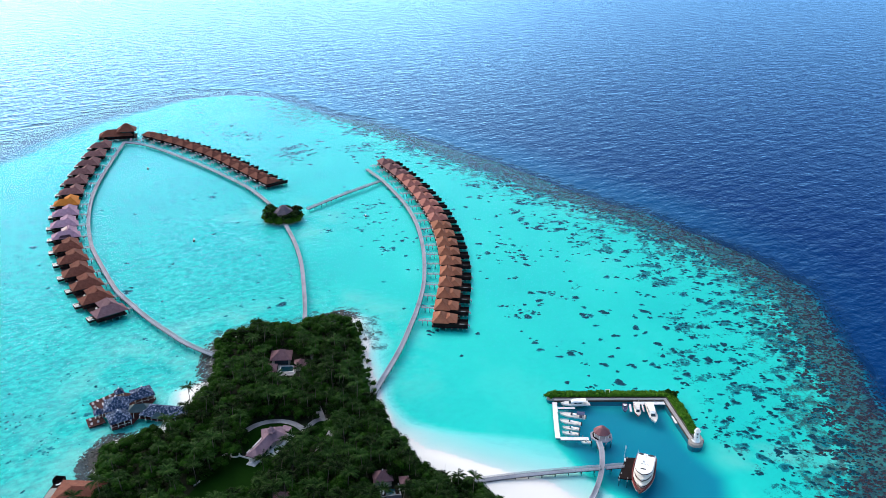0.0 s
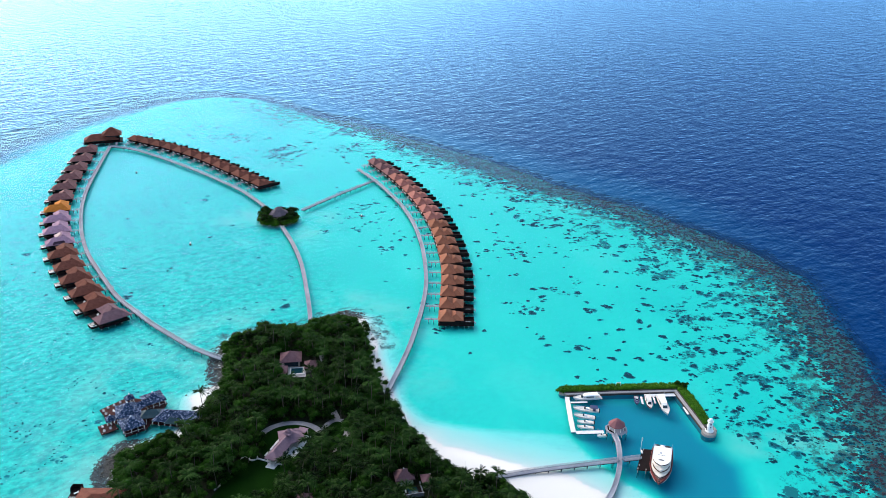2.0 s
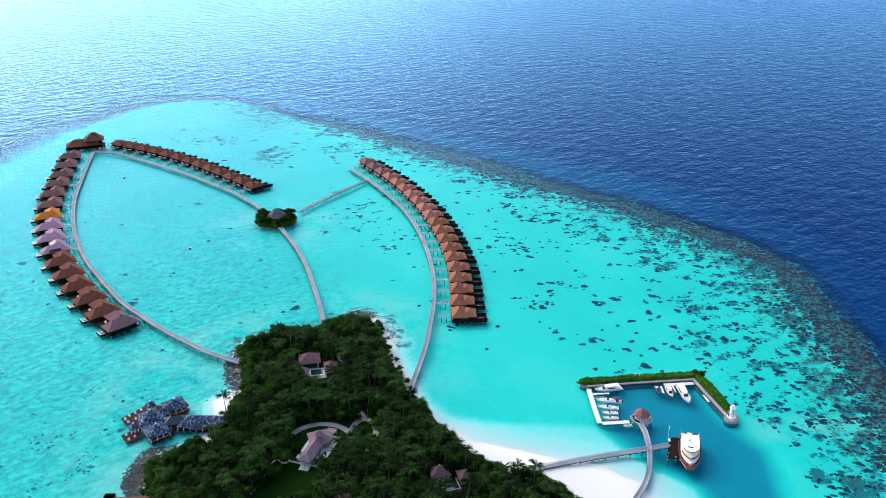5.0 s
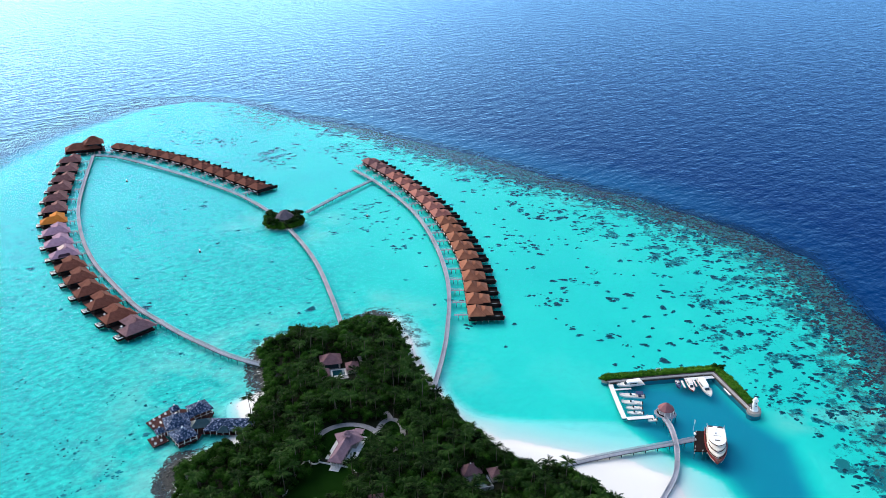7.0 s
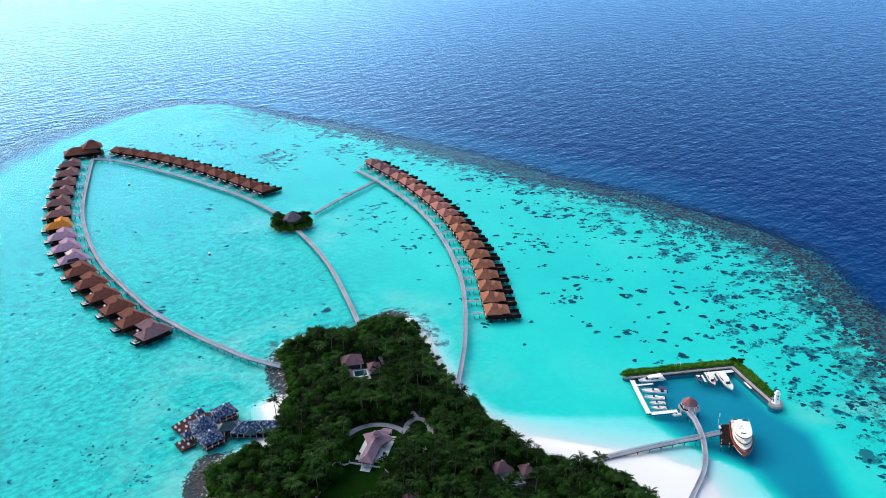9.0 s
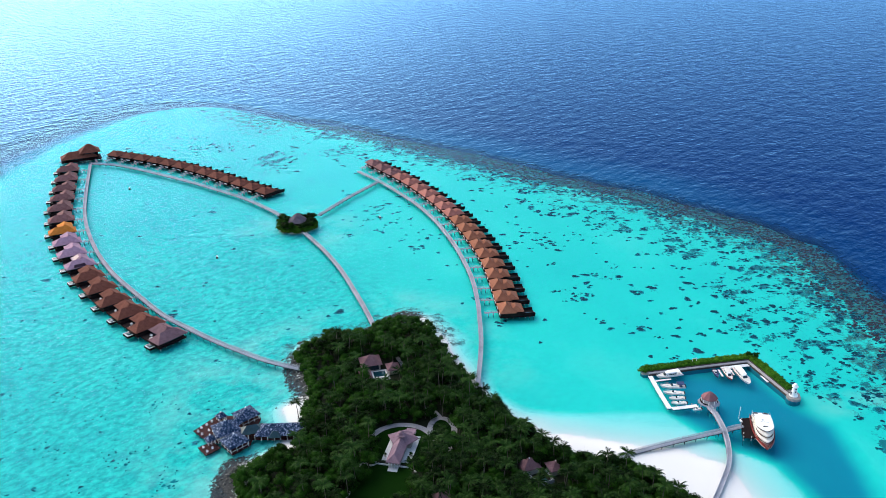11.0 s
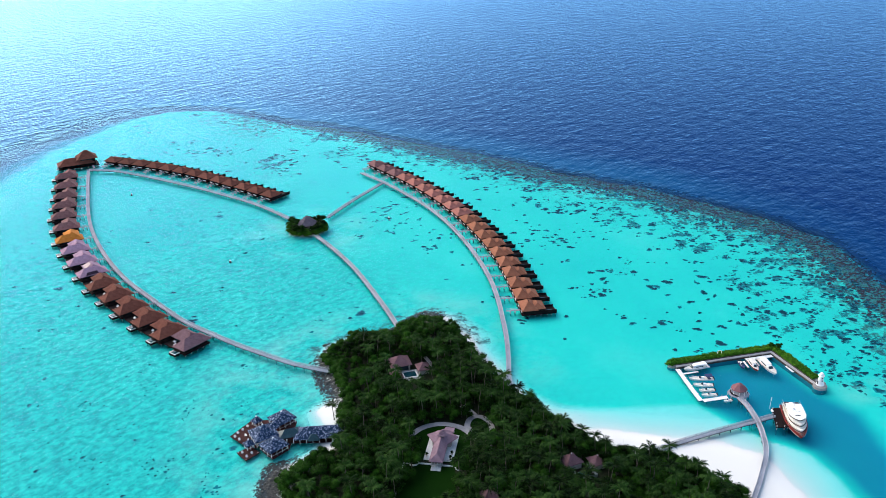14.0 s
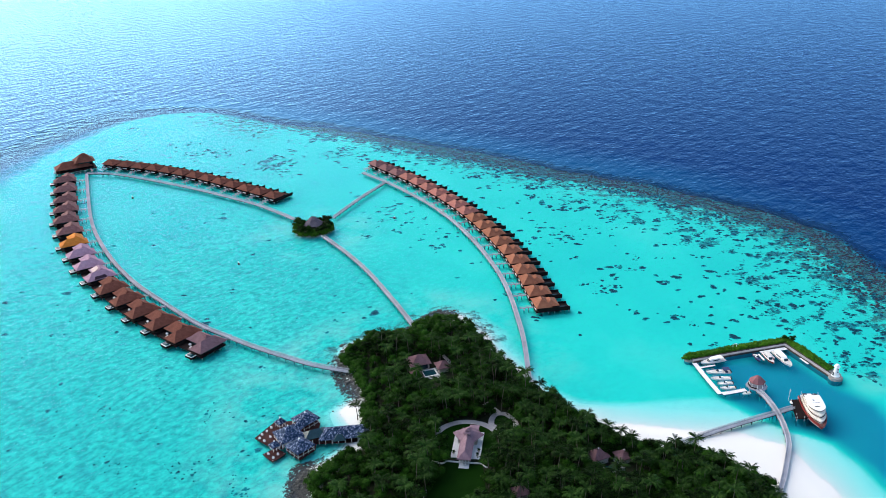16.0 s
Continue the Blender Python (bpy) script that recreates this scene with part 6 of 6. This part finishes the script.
# beach pole and lagoon buoys
pole = thing("beach_pole", "thin white pole standing on the beach", "pole", pose(17.9, 289.4, 0.7))
part("shaft", Geo().cone(0, 0, -0.3, 0.07, 6.0, 0.05, 6), WHITE, pole)
part("foot", Geo().cone(0, 0, -0.2, 0.35, 0.25, 0.25, 8), STONE, pole)


def buoy():
    ob = thing("buoy", "dark mooring buoy with a white top floating in the lagoon", "buoy", group="mooring buoys in the lagoon")
    part("float", Geo().cone(0, 0, -0.4, 0.7, 0.35, 0.9, 10).cone(0, 0, 0.35, 0.9, 0.9, 0.5, 10), GEAR, ob)
    part("top_mark", Geo().cone(0, 0, 0.9, 0.4, 1.7, 0.35, 8), WHITE, ob)
    return ob


first = buoy()
first.matrix_basis = pose(-275.5, 680, 0)
copy_thing(first, pose(-178, 526.5, 0))
copy_thing(first, pose(-66.5, 589.5, 0))


# ---- coral heads on the sandy bed ----


def coral_material(name, tones, rim):
    """Dark coral rock, thinning out raggedly towards each head's rim, where the sand shows."""
    m, nt, p = nodes_of(name)
    geo = nt.nodes.new("ShaderNodeNewGeometry")
    at = nt.nodes.new("ShaderNodeAttribute")
    at.attribute_name = "growth"
    tone = ramp(nt, noise_node(nt, 0.9, 5, 0.75), list(zip((0.35, 0.52, 0.68), tones)))
    ragged = calc(nt, "ADD", at.outputs["Fac"], calc(nt, "MULTIPLY", calc(nt, "SUBTRACT", noise_node(nt, 0.8, 4, 0.8), 0.5), 1.1))
    thin = calc(nt, "MULTIPLY", calc(nt, "POWER", geo.outputs["Random Per Island"], 1.6), 0.45)
    f = ramp(nt, calc(nt, "SUBTRACT", ragged, thin), [(0.12, (0, 0, 0)), (0.55, (1, 1, 1))])
    nt.links.new(mix(nt, f, rim, tone), p.inputs["Base Color"])
    p.inputs["Roughness"].default_value, p.inputs["Specular IOR Level"].default_value = 0.95, 0.02
    return m


CORAL = coral_material("dark_coral", ((0.003, 0.024, 0.042), (0.008, 0.048, 0.070), (0.026, 0.090, 0.105)), (0.007, 0.24, 0.26))
CORAL_BROWN = coral_material("brown_coral", ((0.008, 0.022, 0.036), (0.042, 0.034, 0.042), (0.085, 0.058, 0.052)), (0.012, 0.10, 0.12))


def domes(name, spots, material, r, label):
    """Low ragged domes at (x, y, radius)."""
    base = ground_height(spots[:, :2])[0]
    n = 12
    ring = np.arange(n) * 2 * math.pi / n
    verts, faces, growth = [], [], []
    for (px, py, s, thick), h in zip(spots, base):
        ph, flat, turn = r.uniform(0, 6.28, 3), r.uniform(0.65, 1.0), r.uniform(-0.5, 0.5)
        q = s * (1 + 0.20 * np.sin(2 * ring + ph[0]) + 0.17 * np.sin(3 * ring + ph[1]) + 0.13 * np.sin(5 * ring + ph[2]))
        u, v = q * np.cos(ring), q * np.sin(ring) * flat
        u, v = u * math.cos(turn) - v * math.sin(turn), u * math.sin(turn) + v * math.cos(turn)
        first = len(verts)
        for f, e, g in ((1.12, -0.08, 0.05), (0.9, 0.12, 0.5), (0.5, 0.30, 1.0)):
            verts += [(a, b, h + e) for a, b in zip((px + u * f).tolist(), (py + v * f).tolist())]
            growth += [g * thick] * n
        verts.append((px, py, h + 0.38))
        growth.append(thick)
        for j in (0, n):
            faces += [(first + j + k, first + j + (k + 1) % n, first + j + n + (k + 1) % n, first + j + n + k) for k in range(n)]
        faces += [(first + 2 * n + k, first + 2 * n + (k + 1) % n, first + 3 * n) for k in range(n)]
    me = bpy.data.meshes.new(name)
    me.from_pydata(verts, [], faces)
    me.attributes.new("growth", "FLOAT", "POINT").data.foreach_set("value", np.array(growth, np.float32))
    me.materials.append(material)
    me.shade_smooth()
    tagged(new(name, me), label, "coral", kind="stuff")


def reef_crest():
    """The crowded brown coral along the drop-off."""
    r = np.random.RandomState(78)
    tries = r.uniform((-330, 222), (262, 1000), (190000, 2))
    z, lag, shore, har, beach = ground_height(tries)
    x, y = tries.T
    ragged = lag + 9 * waves(x * 3, y * 3, 97) + 5 * waves(x * 7, y * 7, 98)
    keep = r.random_sample(len(tries)) < 0.85 * soft(40, 14, ragged) * soft(-14, 4, lag) * soft(-270, -120, x) * (0.3 + 0.7 * soft(-200, -40, x))
    size = np.clip(r.lognormal(-0.25, 0.45, keep.sum()), 0.35, 2.2)
    domes("reef_crest_coral", np.c_[tries[keep], size, np.ones(len(size))], CORAL_BROWN, r, "crowded brown coral along the edge of the drop-off")


def coral_heads():
    """Low ragged domes, alone and in clumps."""
    r = np.random.RandomState(77)
    tries = r.uniform((-330, 222), (245, 985), (46000, 2))
    share = coral_share(tries)
    x, y = tries.T
    z, lag, shore, har, beach = ground_height(tries)
    stray = (0.010 + 0.030 * (x > 8)) * (lag > 8) * (shore < -20) * (har < -14) * (np.hypot(x + 127.5, y - 578) > 22) * (1 - soft(90, 60, x) * soft(430, 390, y) * soft(-60, -30, x))
    keep = (r.random_sample(len(tries)) < np.maximum(0.75 * share ** 1.2, stray)) & (lag > 17)
    spots = []
    for (px, py), d in zip(tries[keep], share[keep]):
        west = px < -60 and py < 440
        size = float(np.clip(r.lognormal(0.38, 0.45), 0.5, 3.2)) * (0.45 if west else 1.0 - 0.35 * d)
        for k in range(1 + r.randint(0, 4) * (r.random_sample() < 0.45)):
            q = 0 if k == 0 else size * r.uniform(0.9, 2.2)
            a = r.uniform(0, 6.28)
            spots.append((px + q * math.cos(a) * 1.3, py + q * math.sin(a), size * (1 if k == 0 else r.uniform(0.4, 0.9)), 0.55 if px < -5 and py < 690 else 0.85))
    # crowds of small heads on the western flats
    flats = r.uniform((-310, 225), (-118, 440), (30000, 2))
    z, lag, shore, har, beach = ground_height(flats)
    u, v = flats.T
    crowd = soft(0.45, 0.95, 0.5 + 0.5 * waves(u * 2.2, v * 2.2, 93)) * (0.25 + 0.75 * soft(0.3, 0.8, 0.5 + 0.5 * waves(u * 7, v * 7, 94)))
    near = soft(0, 30, 62 - np.abs(u + 188)) + 0.2
    keep = (r.random_sample(len(flats)) < 0.17 * crowd * near * soft(405, 365, v)) & (shore < -9) & (lag > 30)
    spots += [(a, b, r.gamma(2.2, 0.14) + 0.15, 0.55) for a, b in flats[keep]]
    domes("coral_heads", np.array(spots), CORAL, r, "dark coral heads scattered over the pale lagoon bed")


coral_heads()
reef_crest()


# ---- boulders along the rocky shore ----
ROCK = surface("wave_worn_rock", (0.025, 0.025, 0.022), (0.15, 0.14, 0.12), 0.9, 0.4, 1.5, relief=0.5)


def shore_rocks():
    r = np.random.RandomState(5)
    tries = r.uniform((-150, 270), (-10, 445), (9000, 2))
    z, lag, shore, har, beach = ground_height(tries)
    x, y = tries.T
    heap = np.exp(-((x + 137) / 8) ** 2 - ((y - 288) / 11) ** 2) + 0.7 * np.exp(-((x + 116) / 9) ** 2 - ((y - 384) / 20) ** 2) + 0.45 * np.exp(-((x + 112) / 6) ** 2 - ((y - 355) / 10) ** 2)
    heap += 0.6 * np.exp(-((x + 55) / 22) ** 2 - ((y - 432) / 10) ** 2) + 0.12 * (x < -30) * (y > 350)
    keep = (np.abs(shore - 0.5) < 4.5 + 2 * (y > 405)) & (r.random_sample(len(tries)) < heap * 0.8)
    g = Geo()
    for (px, py), h in zip(tries[keep], z[keep]):
        s = r.gamma(2.0, 0.2) + 0.2
        ring = [[], []]
        for j, (f, e) in enumerate(((1.0, 0.0), (0.7, 0.62))):
            for k in range(6):
                a = k * 1.047 + j * 0.4
                q = s * f * r.uniform(0.75, 1.2)
                ring[j].append((px + q * math.cos(a), py + q * math.sin(a) * 0.85, h - 0.1 + s * e * r.uniform(0.8, 1.2)))
        g.add(ring[0] + ring[1] + [(px, py, h + s * 0.8)], [(k, (k + 1) % 6, 6 + (k + 1) % 6, 6 + k) for k in range(6)] + [(6 + k, 6 + (k + 1) % 6, 12) for k in range(6)])
    single("shore_rocks", g, ROCK, "grey-brown wave-worn rocks along the island shore", "rocks", kind="stuff")


shore_rocks()
